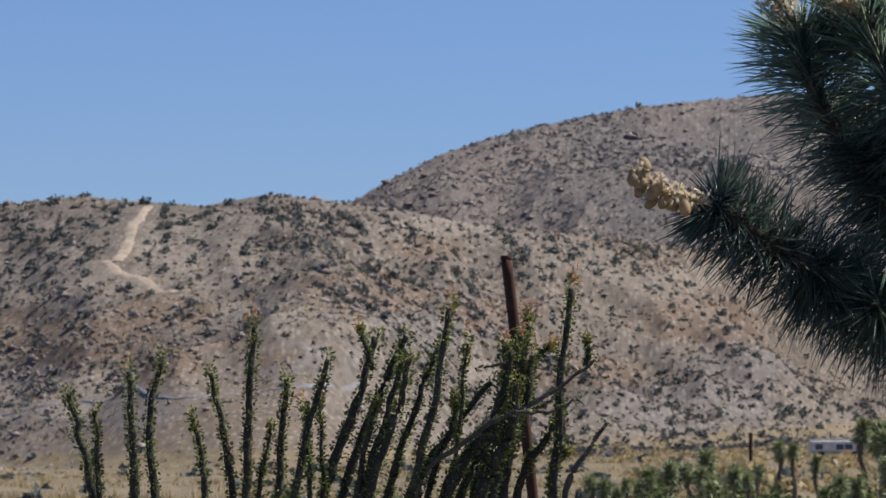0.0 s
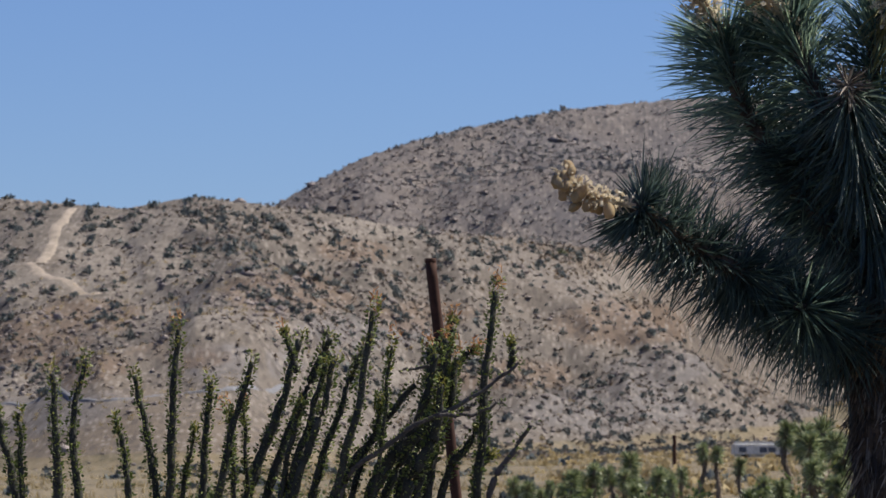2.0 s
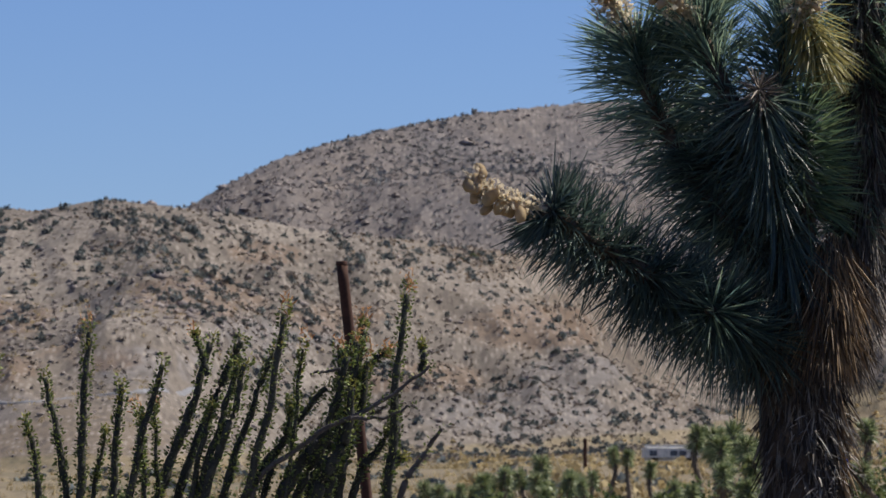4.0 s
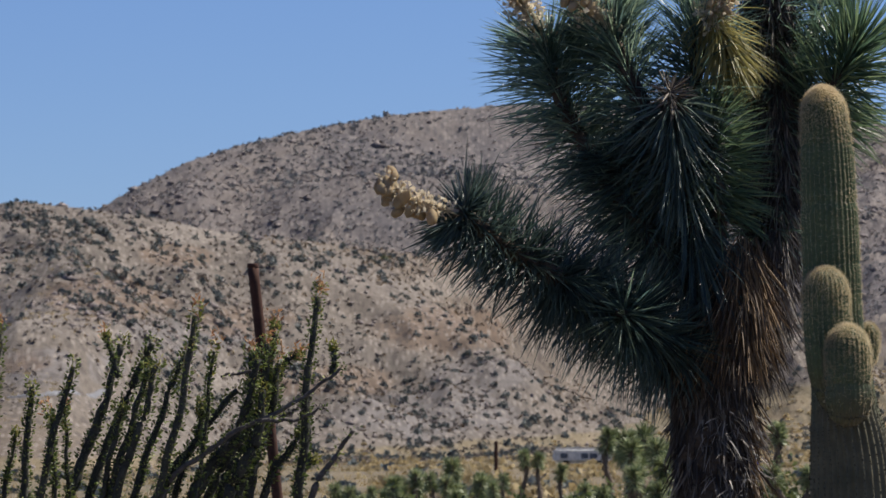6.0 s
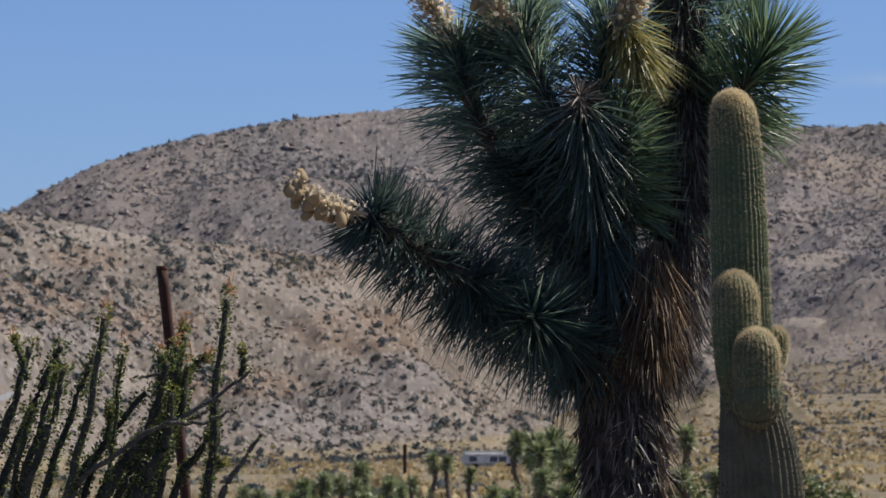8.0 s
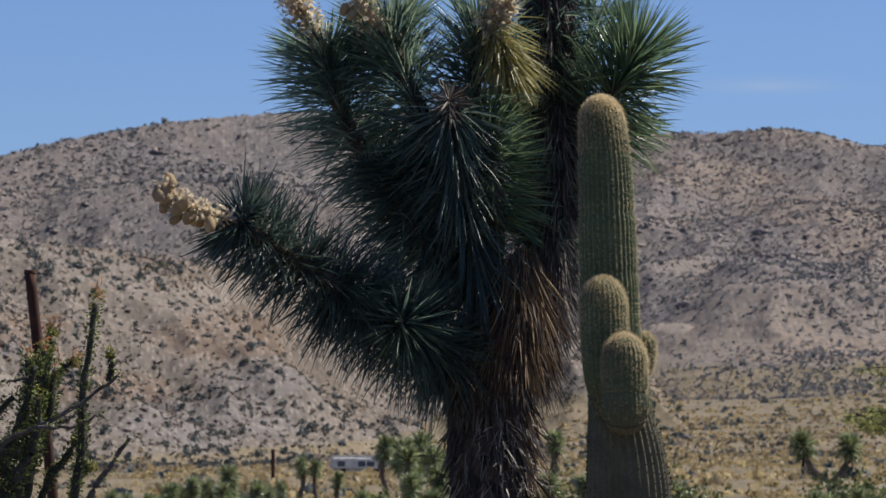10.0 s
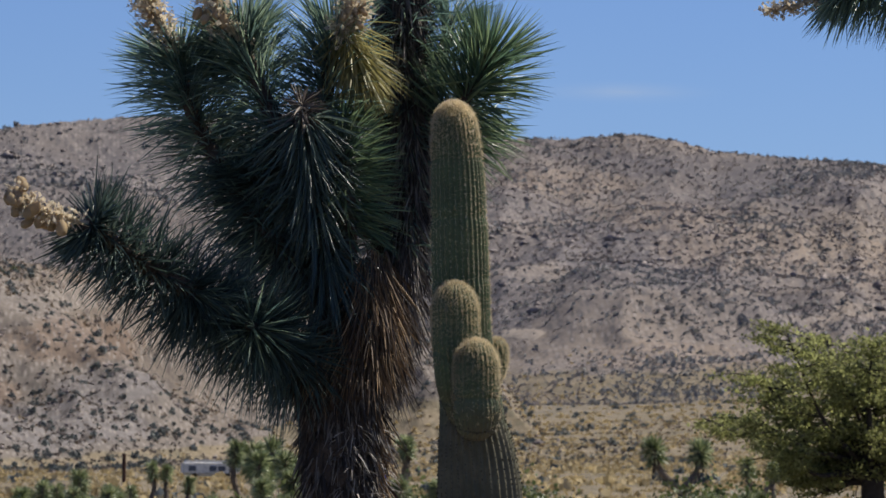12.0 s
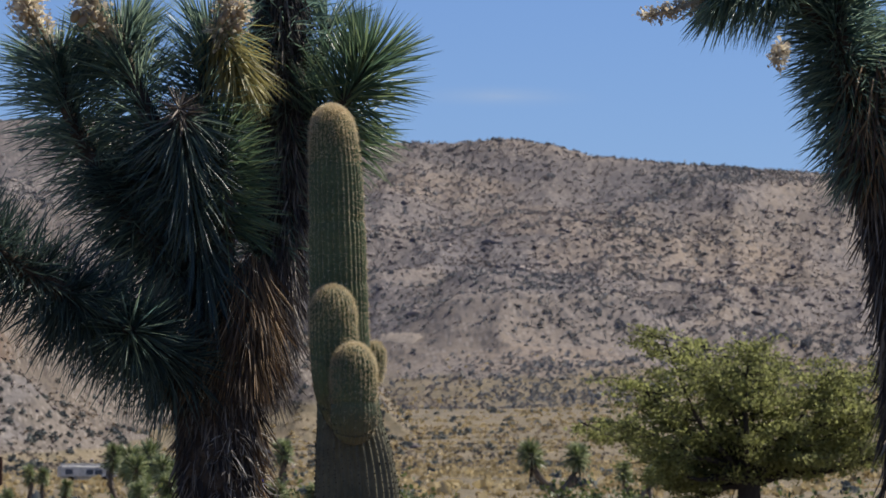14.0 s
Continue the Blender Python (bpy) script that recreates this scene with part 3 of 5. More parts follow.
def clumps(x, y, size, per, g, squat=0.62, flake=0.34):
    """Low bushes as heaps of leaf shapes with gaps and ragged tops."""
    n = len(x)
    z = land(x, y)
    d = unit(g.normal(size=(n, per, 3)))
    d[..., 2] = np.abs(d[..., 2])
    rad = g.uniform(0.35, 1.0, (n, per, 1)) ** 0.6
    lobes = 1 + 0.22 * np.sin(3 * np.arctan2(d[..., 1], d[..., 0]) + g.uniform(0, 6.3, (n, 1)))[..., None]
    c = d * rad * lobes * size[:, None, None] * 0.5
    c[..., 2] *= squat * 2 * 0.62
    c += np.stack([x, y, z], -1)[:, None]
    return flakes(c.reshape(-1, 3), np.repeat(size * flake, per) * g.uniform(0.6, 1.4, n * per), g, 0.42)


def build_scrub():
    g = np.random.default_rng(11)
    flat = lambda x, y: 1 - 0.8 * land(x, y, True) * smooth((1000 * x / y + 10) / 50)
    drift = lambda x, y: in_patches(x, y, land(x, y), BUSHY)
    bare = lambda x, y: 1 - 0.6 * in_patches(x, y, land(x, y), FRONT_BARE)
    # front hill: round dark bushes, thick in the drifts and thin between them
    x, y = scatter(22000, -165, 110, 470, 690, g, lambda x, y: np.clip(0.55 * drift(x, y) ** 1.5 + 0.27 * bare(x, y) + 0.10 * fbm(x, y, 40, 3, 55), 0.03, 1) * off_track(x, y) * flat(x, y))
    v = clumps(x, y, np.clip(g.gamma(3.2, 0.19, len(x)), 0.28, 1.3), 36, g, 1.0, 0.32)
    tagged(part("scrub", mesh_of("scrub", *v, SHRUB)), "dark olive creosote bushes dotted over the near hillside", "scrub", kind="stuff")
    x, y = scatter(38000, -165, 130, 450, 690, g, lambda x, y: np.clip(0.40 + 0.5 * fbm(x, y, 60, 3, 58), 0.1, 1) * off_track(x, y) * bare(x, y) * (1 - 0.9 * land(x, y, True)))
    v = clumps(x, y, g.uniform(0.2, 0.55, len(x)), 7, g, 0.9, 0.55)
    tagged(part("dry_scrub", mesh_of("dry_scrub", *v, SCRUB_DRY)), "low dry brown brush over the near hillside", "scrub", kind="stuff")
    x, y = scatter(48000, -165, 130, 440, 690, g, lambda x, y: np.clip(0.35 + 0.7 * fbm(x, y, 30, 3, 59), 0.1, 1) * off_track(x, y) * bare(x, y) * flat(x, y))
    v = clumps(x, y, g.uniform(0.2, 0.62, len(x)), 7, g, 0.95, 0.55)
    tagged(part("dry_scrub", mesh_of("dry_scrub", *v, GREY_SCRUB)), "leafless grey-brown brush over the near hillside", "scrub", kind="stuff")
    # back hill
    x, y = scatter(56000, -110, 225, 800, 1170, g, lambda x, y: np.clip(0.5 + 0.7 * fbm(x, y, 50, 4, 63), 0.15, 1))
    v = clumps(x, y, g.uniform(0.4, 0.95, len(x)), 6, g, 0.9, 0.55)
    tagged(part("dry_scrub", mesh_of("dry_scrub", *v, FAR_DRY)), "leafless grey-brown brush over the far hillside, haze in its colour", "scrub", kind="stuff")
    dark = lambda x, y: in_patches(x, y, land(x, y), BACK_GREY)
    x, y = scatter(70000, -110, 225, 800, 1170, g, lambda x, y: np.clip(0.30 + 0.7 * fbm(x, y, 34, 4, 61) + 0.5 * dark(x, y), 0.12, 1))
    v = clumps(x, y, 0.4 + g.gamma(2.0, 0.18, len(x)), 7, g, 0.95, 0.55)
    tagged(part("scrub", mesh_of("scrub", *v, FAR_SCRUB)), "scrub over the far hillside, haze in its grey-blue colour", "scrub", kind="stuff")


def stones(x, y, size, g, sink=0.25):
    """Angular boulders: squashed, knocked-about octahedra with a split belt."""
    n = len(x)
    base = np.array([(1, 0, 0), (0.7, 0.7, 0.1), (0, 1, 0), (-0.7, 0.7, -0.1), (-1, 0, 0), (-0.7, -0.7, 0.1), (0, -1, 0), (0.7, -0.7, 0), (0.25, 0.1, 0.85), (-0.2, 0.1, 0.9), (0, 0, -0.7)], float)
    f = [(k, (k + 1) % 8, 8 if k in (0, 7, 6, 1) else 9) for k in range(8)] + [(1, 2, 9)[::1], (8, 9, 6)] + [((k + 1) % 8, k, 10) for k in range(8)]
    v = base[None] * (1 + 0.28 * g.normal(size=(n, 11, 1))) * g.uniform(0.7, 1.2, (n, 1, 3))
    a = g.uniform(0, 6.28, n)
    ca, sa = np.cos(a)[:, None], np.sin(a)[:, None]
    v = np.stack([v[..., 0] * ca - v[..., 1] * sa, v[..., 0] * sa + v[..., 1] * ca, v[..., 2] * 0.75], -1) * size[:, None, None] * 0.5
    v += np.stack([x, y, land(x, y) + size * (0.3 - sink)], -1)[:, None]
    return v.reshape(-1, 3), (np.arange(n)[:, None, None] * 11 + np.array(f)[None]).reshape(-1, 3)


def build_stones():
    g = np.random.default_rng(23)
    x, y = scatter(30000, -165, 95, 450, 680, g, lambda x, y: np.clip(0.28 + 0.5 * fbm(x, y, 38, 3, 81) + 0.8 * in_patches(x, y, land(x, y), FRONT_GREY), 0.14, 1) * off_track(x, y) * (1 - 0.8 * land(x, y, True)))
    x2, y2 = scatter(2600, -165, -20, 400, 530, g, lambda x, y: np.clip(0.2 + 0.9 * fbm(x, y, 20, 3, 88), 0.05, 1))
    x, y = np.concatenate([x, x2]), np.concatenate([y, y2])
    tagged(part("stones", mesh_of("stones", *stones(x, y, g.gamma(1.6, 0.17, len(x)) + 0.14, g), ROCK)), "pale weathered stones strewn over the near hillside", "stones", kind="stuff")
    x, y = scatter(14000, -110, 225, 890, 1170, g, lambda x, y: np.clip(0.25 + 0.9 * fbm(x, y, 70, 3, 84), 0.03, 1))
    tagged(part("stones", mesh_of("stones", *stones(x, y, g.gamma(2.0, 0.33, len(x)) + 0.3, g), ROCK)), "greyish boulders strewn over the far hillside", "stones", kind="stuff")


def build_grass():
    g = np.random.default_rng(31)
    x, y = scatter(9000, -165, 210, 100, 520, g, lambda x, y: np.clip(0.45 + 0.9 * fbm(x, y, 22, 3, 91), 0.05, 1))
    n, per = len(x), 12
    base = np.repeat(np.stack([x, y, land(x, y) - 0.03], -1), per, 0)
    base[:, :2] += g.normal(scale=0.14, size=(n * per, 2))
    way = g.normal(size=(n * per, 3)) * 0.45 + np.array([0, 0, 1])
    tip = base + unit(way) * g.uniform(0.2, 0.55, (n * per, 1))
    side = unit(np.cross(way, g.normal(size=(n * per, 3)))) * 0.035
    v = np.stack([base - side, base + side, tip], 1).reshape(-1, 3)
    tagged(part("dry_grass", mesh_of("dry_grass", v, np.arange(len(v)).reshape(-1, 3), STRAW)), "straw-yellow dry grass tufts on the valley floor", "grass", kind="stuff")
    x, y = scatter(1700, -165, 210, 100, 800, g, lambda x, y: np.clip(0.35 + 0.9 * fbm(x, y, 30, 3, 97), 0.03, 1))
    v = clumps(x, y, g.uniform(0.5, 1.4, len(x)), 26, g)
    x, y = scatter(17000, -20, 225, 110, 965, g, lambda x, y: land(x, y, True) * np.clip(0.6 + 0.5 * fbm(x, y, 40, 3, 99), 0.2, 1))
    w = clumps(x, y, g.uniform(0.35, 0.95, len(x)), 9, g, 0.7, 0.5)
    tagged(part("dry_scrub", mesh_of("dry_scrub", *w, STRAW)), "straw-coloured dry brush on the valley floor", "scrub", kind="stuff")
    tagged(part("scrub", mesh_of("scrub", *v, SHRUB)), "low grey-green bushes on the valley floor", "scrub", kind="stuff")


build_scrub()
build_stones()
build_grass()


# ---------------------------------------------------------------- Joshua trees
def crown(points, g, count, first=0.0, spread=(85, 20), length=0.27, width=0.0085, droop=0.06, jitter=13, stem=0.03, cap=0.14):
    """Leaves all along a limb from first to its tip: spread is their angle to the limb, in degrees, at the lower end and at the tip."""
    q, tan = curve(points, 80)
    a, b = ring_frame(tan)
    u = np.where(g.uniform(size=count) < cap, g.uniform(0.96, 1.0, count), g.uniform(first, 1.0, count))
    k = np.clip((u * 79).astype(int), 0, 79)
    v = (u - first) / max(1 - first, 1e-6)
    th = np.radians(spread[0] + (spread[1] - spread[0]) * v ** 1.4 + g.normal(scale=jitter, size=count))
    phi = g.uniform(0, 2 * np.pi, count)
    out = np.cos(phi)[:, None] * a[k] + np.sin(phi)[:, None] * b[k]
    way = np.cos(th)[:, None] * tan[k] + np.sin(th)[:, None] * out
    size = length * g.uniform(0.75, 1.12, count) * (1 - 0.25 * np.clip((v - 0.93) / 0.07, 0, 1))
    return blades(q[k] + out * stem, way, size, width * g.uniform(0.8, 1.2, count), droop + g.uniform(0, 0.06, count), g)


def shag(points, g, count, radius, length, width=0.014, out=0.35, droop=0.1, first=0.0, last=1.0):
    """Dead leaves folded back down along a limb."""
    q, tan = curve(points, 80)
    a, b = ring_frame(tan)
    u = g.uniform(first, last, count)
    k = np.clip((u * 79).astype(int), 0, 79)
    r = np.interp(u, np.linspace(0, 1, len(radius)), radius)
    phi = g.uniform(0, 2 * np.pi, count)
    n = np.cos(phi)[:, None] * a[k] + np.sin(phi)[:, None] * b[k]
    way = -tan[k] * 0.55 + n * (out * g.uniform(0.2, 1.6, count))[:, None] + np.array([0, 0, -0.75]) + g.normal(scale=0.27, size=(count, 3))
    return blades(q[k] + n * (r * g.uniform(0.75, 1.0, count))[:, None], way, length * g.uniform(0.5, 1.15, count), width * g.uniform(0.6, 1.2, count), droop * g.uniform(0, 1, count), g)


def pod_mesh():
    """A dry three-celled seed pod with grooves and a pointed end."""
    n, s = 9, 12
    z = np.linspace(-1, 1, n)
    r = np.sqrt(np.clip(1 - z ** 2, 0, 1)) * 0.62
    phi = np.linspace(0, 2 * np.pi, s, endpoint=False)
    rr = r[:, None] * (1 + 0.10 * np.cos(3 * phi))[None]
    v = np.stack([rr * np.cos(phi), rr * np.sin(phi), np.repeat(z[:, None], s, 1) * np.where(z > 0.9, 1.15, 1)[:, None]], -1).reshape(-1, 3) * 0.033
    i, j = np.meshgrid(np.arange(n - 1), np.arange(s), indexing="ij")
    i, j = i.ravel(), j.ravel()
    j2 = (j + 1) % s
    f = np.stack([i * s + j, i * s + j2, (i + 1) * s + j2, (i + 1) * s + j], 1)
    return mesh_of("seed_pod", v, f, POD, True)


POD_MESH = pod_mesh()


def leaf_pieces():
    """A few single dagger leaves that point along z, for those that are set one by one."""
    g = np.random.default_rng(77)
    made = []
    for k in range(6):
        v, f = blades(np.zeros((1, 3)), np.array([[0.0, 0.0, 1.0]]), np.array([1.0]), np.array([0.032]), np.array([0.0]), g, np.array([[1.0, 0.0, 0.0]]))
        v[:, 1] += 0.05 * (k - 2.5) / 2.5 * v[:, 2] ** 2
        made.append(mesh_of("leaf", v, f, DAGGER_ONE))
    return made


def set_leaves(parent, points, g, count, first, spread, length, jitter=12, stem=0.03):
    """Single leaves round a limb, each an object of its own."""
    q, tan = curve(points, 80)
    a, b = ring_frame(tan)
    for _ in range(count):
        u = g.uniform(first, 1.0)
        k = int(u * 79)
        v = (u - first) / (1 - first)
        th = radians(spread[0] + (spread[1] - spread[0]) * v ** 1.4 + g.normal(0, jitter))
        phi = g.uniform(0, 2 * np.pi)
        out = np.cos(phi) * a[k] + np.sin(phi) * b[k]
        way = Vector(np.cos(th) * tan[k] + np.sin(th) * out)
        size = length * g.uniform(0.8, 1.15)
        ob = part("leaf", LEAF_MESHES[int(g.integers(0, 6))], parent)
        ob.matrix_basis = Matrix.LocRotScale(Vector(q[k] + out * stem), way.to_track_quat("Z", "Y"), (size, size, size))


def single_leaf_material():
    n = Nodes("single_yucca_leaf")
    base = n.ramp(n.info.outputs["Random"], (0.0, (0.024, 0.042, 0.036)), (0.55, (0.048, 0.078, 0.062)), (1.0, (0.12, 0.165, 0.11)))
    c = n.mix(1.0, base, n.ramp(n.noise(9, 3), (0.3, 0.75), (0.7, 1.2)), "MULTIPLY")
    n.done(c, 0.32, 0.0, 0.6)
    n.let_through(c, 0.22)
    return n.mat


DAGGER_ONE = single_leaf_material()
LEAF_MESHES = leaf_pieces()


def pods(parent, places, size=1.0, seed=0):
    g = np.random.default_rng(seed)
    for p in places:
        ob = part("seed_pod", POD_MESH, parent)
        k = size * g.uniform(0.8, 1.15)
        ob.matrix_basis = Matrix.LocRotScale(p, Euler(g.uniform(-0.9, 0.9, 3)), (k, k, k * g.uniform(0.85, 1.1)))


def stalk(parent, points, g, count=120, spread=0.07, label="dried straw-coloured flower stalk"):
    """A dry, much forked flower stalk."""
    q, tan = curve(points, 40)
    k = g.integers(4, 40, count)
    way = unit(g.normal(size=(count, 3))) + 0.5 * tan[k]
    twigs = blades(q[k], way, spread * g.uniform(0.5, 1.3, count), np.full(count, 0.0075), np.full(count, 0.05), g)
    bits = flakes(q[k] + unit(way) * spread * g.uniform(0.5, 1.1, (count, 1)), g.uniform(0.010, 0.028, count), g, 0.45)
    part("flower_stalk", mesh_of("flower_stalk", *join(tube(points, (0.012, 0.006), 12, 6), twigs, bits), STALK), parent, label)


def joshua_tree():
    X, Y = 1.0, 20.0
    tree = thing("joshua_tree", (X, Y, 0), "tall Joshua tree with dark green dagger leaves and shaggy brown trunk", "tree", "Joshua trees")
    g = np.random.default_rng(5)
    L = lambda *p: [(x * (1 + d / Y) - X, d, EYE + (z - EYE) * (1 + d / Y)) for x, z, d in p]      # the given places lie in the plane of the trunk
    trunk = L((1.012, -0.1, 0), (1.005, 0.8, 0), (1.002, 1.57, 0), (0.993, 1.864, 0), (1.0, 2.11, 0), (1.02, 2.33, 0))
    part("trunk", mesh_of("trunk", *tube(trunk, (0.20, 0.165, 0.14, 0.145, 0.16, 0.12), 40, 20, 0.07, 1), BARK), tree)
    part("dead_leaf_coat", mesh_of("dead_leaf_coat", *shag(trunk, g, 4200, (0.20, 0.165, 0.148, 0.152, 0.165, 0.13), 0.125, 0.009, 0.30, 0.1, 0.3, 0.95), DEAD), tree, "grey-brown dead leaves folded down the trunk", "stuff")
    limbs = [
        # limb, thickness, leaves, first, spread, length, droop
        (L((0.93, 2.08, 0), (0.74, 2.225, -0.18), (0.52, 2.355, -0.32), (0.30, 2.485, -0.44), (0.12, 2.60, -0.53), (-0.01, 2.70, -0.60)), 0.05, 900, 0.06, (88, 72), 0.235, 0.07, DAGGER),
        (L((0.86, 2.18, -0.08), (0.71, 2.27, -0.24), (0.629, 2.30, -0.42)), 0.03, 60, 0.6, (84, 25), 0.24, 0.02, DAGGER_LIT),
        (L((0.99, 2.20, 0), (0.94, 2.534, -0.02), (0.862, 2.80, -0.08), (0.772, 2.99, -0.12), (0.66, 3.25, -0.1), (0.60, 3.38, -0.08), (0.585, 3.46, -0.08)), 0.045, 560, 0.34, (86, 40), 0.28, 0.05, DAGGER_LIT),
        (L((0.93, 2.40, -0.02), (0.74, 2.62, -0.02), (0.55, 2.868, 0.0), (0.405, 3.12, 0.02), (0.36, 3.27, 0.03), (0.335, 3.38, 0.03)), 0.04, 800, 0.05, (96, 58), 0.29, 0.02, DAGGER_LIT),
        (L((0.862, 2.95, -0.08), (0.92, 3.20, -0.06), (0.945, 3.36, -0.04), (0.96, 3.48, -0.04)), 0.04, 330, 0.15, (82, 34), 0.28, 0.05, DAGGER_LIT),
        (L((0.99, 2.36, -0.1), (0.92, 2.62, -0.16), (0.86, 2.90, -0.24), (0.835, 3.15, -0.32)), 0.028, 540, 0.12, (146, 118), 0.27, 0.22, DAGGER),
        (L((1.00, 2.42, -0.04), (1.01, 2.70, -0.10), (1.00, 2.92, -0.14), (0.97, 3.10, -0.14)), 0.05, 560, 0.3, (100, 55), 0.23, 0.08, DAGGER_LIT_GREEN),
        (L((1.06, 2.22, 0.08), (1.20, 2.535, 0.14), (1.26, 2.937, 0.2), (1.245, 3.273, 0.2), (1.235, 3.72, 0.2)), 0.07, 900, 0.3, (112, 70), 0.21, 0.08, DAGGER_LIT),
        (L((1.262, 2.80, 0.18), (1.37, 3.05, 0.12), (1.50, 3.24, 0.06), (1.58, 3.39, 0.03)), 0.035, 380, 0.42, (74, 34), 0.29, 0.0, DAGGER_LIT_GREEN),
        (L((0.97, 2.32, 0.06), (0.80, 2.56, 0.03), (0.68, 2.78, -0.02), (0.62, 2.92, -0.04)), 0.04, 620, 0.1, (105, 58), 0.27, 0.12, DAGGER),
        (L((1.24, 2.75, 0.2), (1.34, 2.88, 0.3), (1.46, 3.02, 0.35), (1.53, 3.12, 0.35)), 0.04, 240, 0.35, (95, 55), 0.22, 0.08, DAGGER_LIT_GREEN),
        (L((1.25, 3.00, 0.2), (1.31, 3.18, 0.24), (1.38, 3.36, 0.28), (1.42, 3.54, 0.3)), 0.035, 200, 0.2, (88, 45), 0.24, 0.04, DAGGER_LIT),
        (L((0.84, 2.86, 0.12), (0.74, 3.04, 0.2), (0.66, 3.22, 0.26), (0.60, 3.38, 0.3)), 0.035, 190, 0.05, (95, 50), 0.27, 0.06, DAGGER_LIT),
        (L((1.08, 2.66, 0.16), (1.11, 2.92, 0.24), (1.12, 3.16, 0.3), (1.12, 3.38, 0.34)), 0.035, 170, 0.05, (98, 50), 0.24, 0.06, DAGGER_LIT),
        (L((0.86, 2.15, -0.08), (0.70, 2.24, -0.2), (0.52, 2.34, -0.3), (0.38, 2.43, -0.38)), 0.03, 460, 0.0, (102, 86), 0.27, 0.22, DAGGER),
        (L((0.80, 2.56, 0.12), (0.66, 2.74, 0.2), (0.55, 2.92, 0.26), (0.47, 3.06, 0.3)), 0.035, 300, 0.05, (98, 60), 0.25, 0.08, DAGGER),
    ]
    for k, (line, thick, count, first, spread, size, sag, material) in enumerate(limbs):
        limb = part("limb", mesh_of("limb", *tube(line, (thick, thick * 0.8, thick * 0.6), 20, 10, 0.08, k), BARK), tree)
        label = "bright green leaf crown with sunlight in its colour" if material is DAGGER_LIT_GREEN else "blue-green dagger-leaf crown with sunlight in its colour" if material is DAGGER_LIT else "dark green dagger-leaf crown"
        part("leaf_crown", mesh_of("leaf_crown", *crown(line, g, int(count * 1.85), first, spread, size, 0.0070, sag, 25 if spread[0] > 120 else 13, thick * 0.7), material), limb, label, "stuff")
        if k in (0, 1):
            set_leaves(limb, line, g, 215 if k == 0 else 75, first, spread, size * 1.04, 12, thick * 0.7)
    # hanging skirts of dead leaves below the crowns
    skirt = L((1.10, 2.16, -0.12), (1.11, 2.36, -0.14), (1.11, 2.60, -0.10))
    part("dead_leaf_skirt", mesh_of("dead_leaf_skirt", *shag(skirt, g, 1000, (0.08, 0.10, 0.07), 0.22, 0.006, 0.45, 0.1), DEAD_RUST), tree, "rust-brown hanging skirt of dead leaves", "stuff")
    skirt = L((1.12, 2.12, 0.05), (1.21, 2.45, 0.10), (1.255, 2.85, 0.14), (1.245, 3.12, 0.16))
    part("dead_leaf_skirt", mesh_of("dead_leaf_skirt", *shag(skirt, g, 3300, (0.10, 0.09, 0.07), 0.2, 0.006, 0.5, 0.1), DEAD), tree, "brown hanging skirt of dead leaves", "stuff")
    skirt = L((1.243, 2.95, 0.18), (1.226, 3.30, 0.18), (1.222, 3.70, 0.18))
    part("dead_leaf_skirt", mesh_of("dead_leaf_skirt", *shag(skirt, g, 2300, (0.09, 0.09, 0.08), 0.17, 0.006, 0.4, 0.1), DEAD), tree, "dark brown dead leaves down the limb", "stuff")
    skirt = L((0.90, 2.05, -0.05), (0.93, 2.20, -0.08), (0.97, 2.32, -0.1))
    part("dead_leaf_skirt", mesh_of("dead_leaf_skirt", *shag(skirt, g, 260, (0.12, 0.12, 0.10), 0.15, 0.008, 0.35, 0.1), DEAD_RUST), tree, "rust-brown hanging skirt of dead leaves", "stuff")
    # bleached and rusty old leaves that stand off the sunny side of the trunk
    n = 330
    phi, z = g.uniform(-1.75, 0.5, n), g.uniform(1.35, 1.90, n)
    foot = np.stack([0.01 + 0.145 * np.cos(phi), 0.145 * np.sin(phi), z], -1)
    way = np.stack([0.5 * np.cos(phi), 0.5 * np.sin(phi), g.uniform(-0.9, 0.1, n)], -1) + g.normal(scale=0.5, size=(n, 3))
    part("bleached_leaves", mesh_of("bleached_leaves", *blades(foot, way, g.uniform(0.05, 0.12, n), np.full(n, 0.007), g.uniform(0.1, 0.5, n), g), BLEACHED), tree, "bleached grey tangle of old leaves", "stuff")
    phi, z = g.uniform(-0.7, 0.4, 130), g.uniform(1.4, 2.0, 130)
    foot = np.stack([0.01 + 0.15 * np.cos(phi), 0.15 * np.sin(phi), z], -1)
    way = np.stack([0.4 * np.cos(phi), 0.4 * np.sin(phi), np.full(130, -1.0)], -1) + g.normal(scale=0.2, size=(130, 3))
    part("dead_leaf_skirt", mesh_of("dead_leaf_skirt", *blades(foot, way, g.uniform(0.1, 0.2, 130), np.full(130, 0.008), np.full(130, 0.1), g), DEAD_RUST), tree, "rust-brown hanging fringe of dead leaves", "stuff")
    hub = L((0.835, 3.14, -0.33), (0.828, 3.18, -0.40))
    part("dead_leaf_star", mesh_of("dead_leaf_star", *crown(hub, g, 100, 0.0, (100, 55), 0.105, 0.007, 0.05, 16, 0.01), DEAD), tree, "star of dead grey leaf bases")
    tuft = L((0.99, 3.50, -0.12), (1.03, 3.40, -0.14), (1.06, 3.31, -0.14))
    part("yellowed_tuft", mesh_of("yellowed_tuft", *crown(tuft, g, 300, 0.0, (55, 20), 0.22, 0.008, 0.12, 14, 0.02), DAGGER_OLD), tree, "yellowed drooping leaf tuft", "stuff")
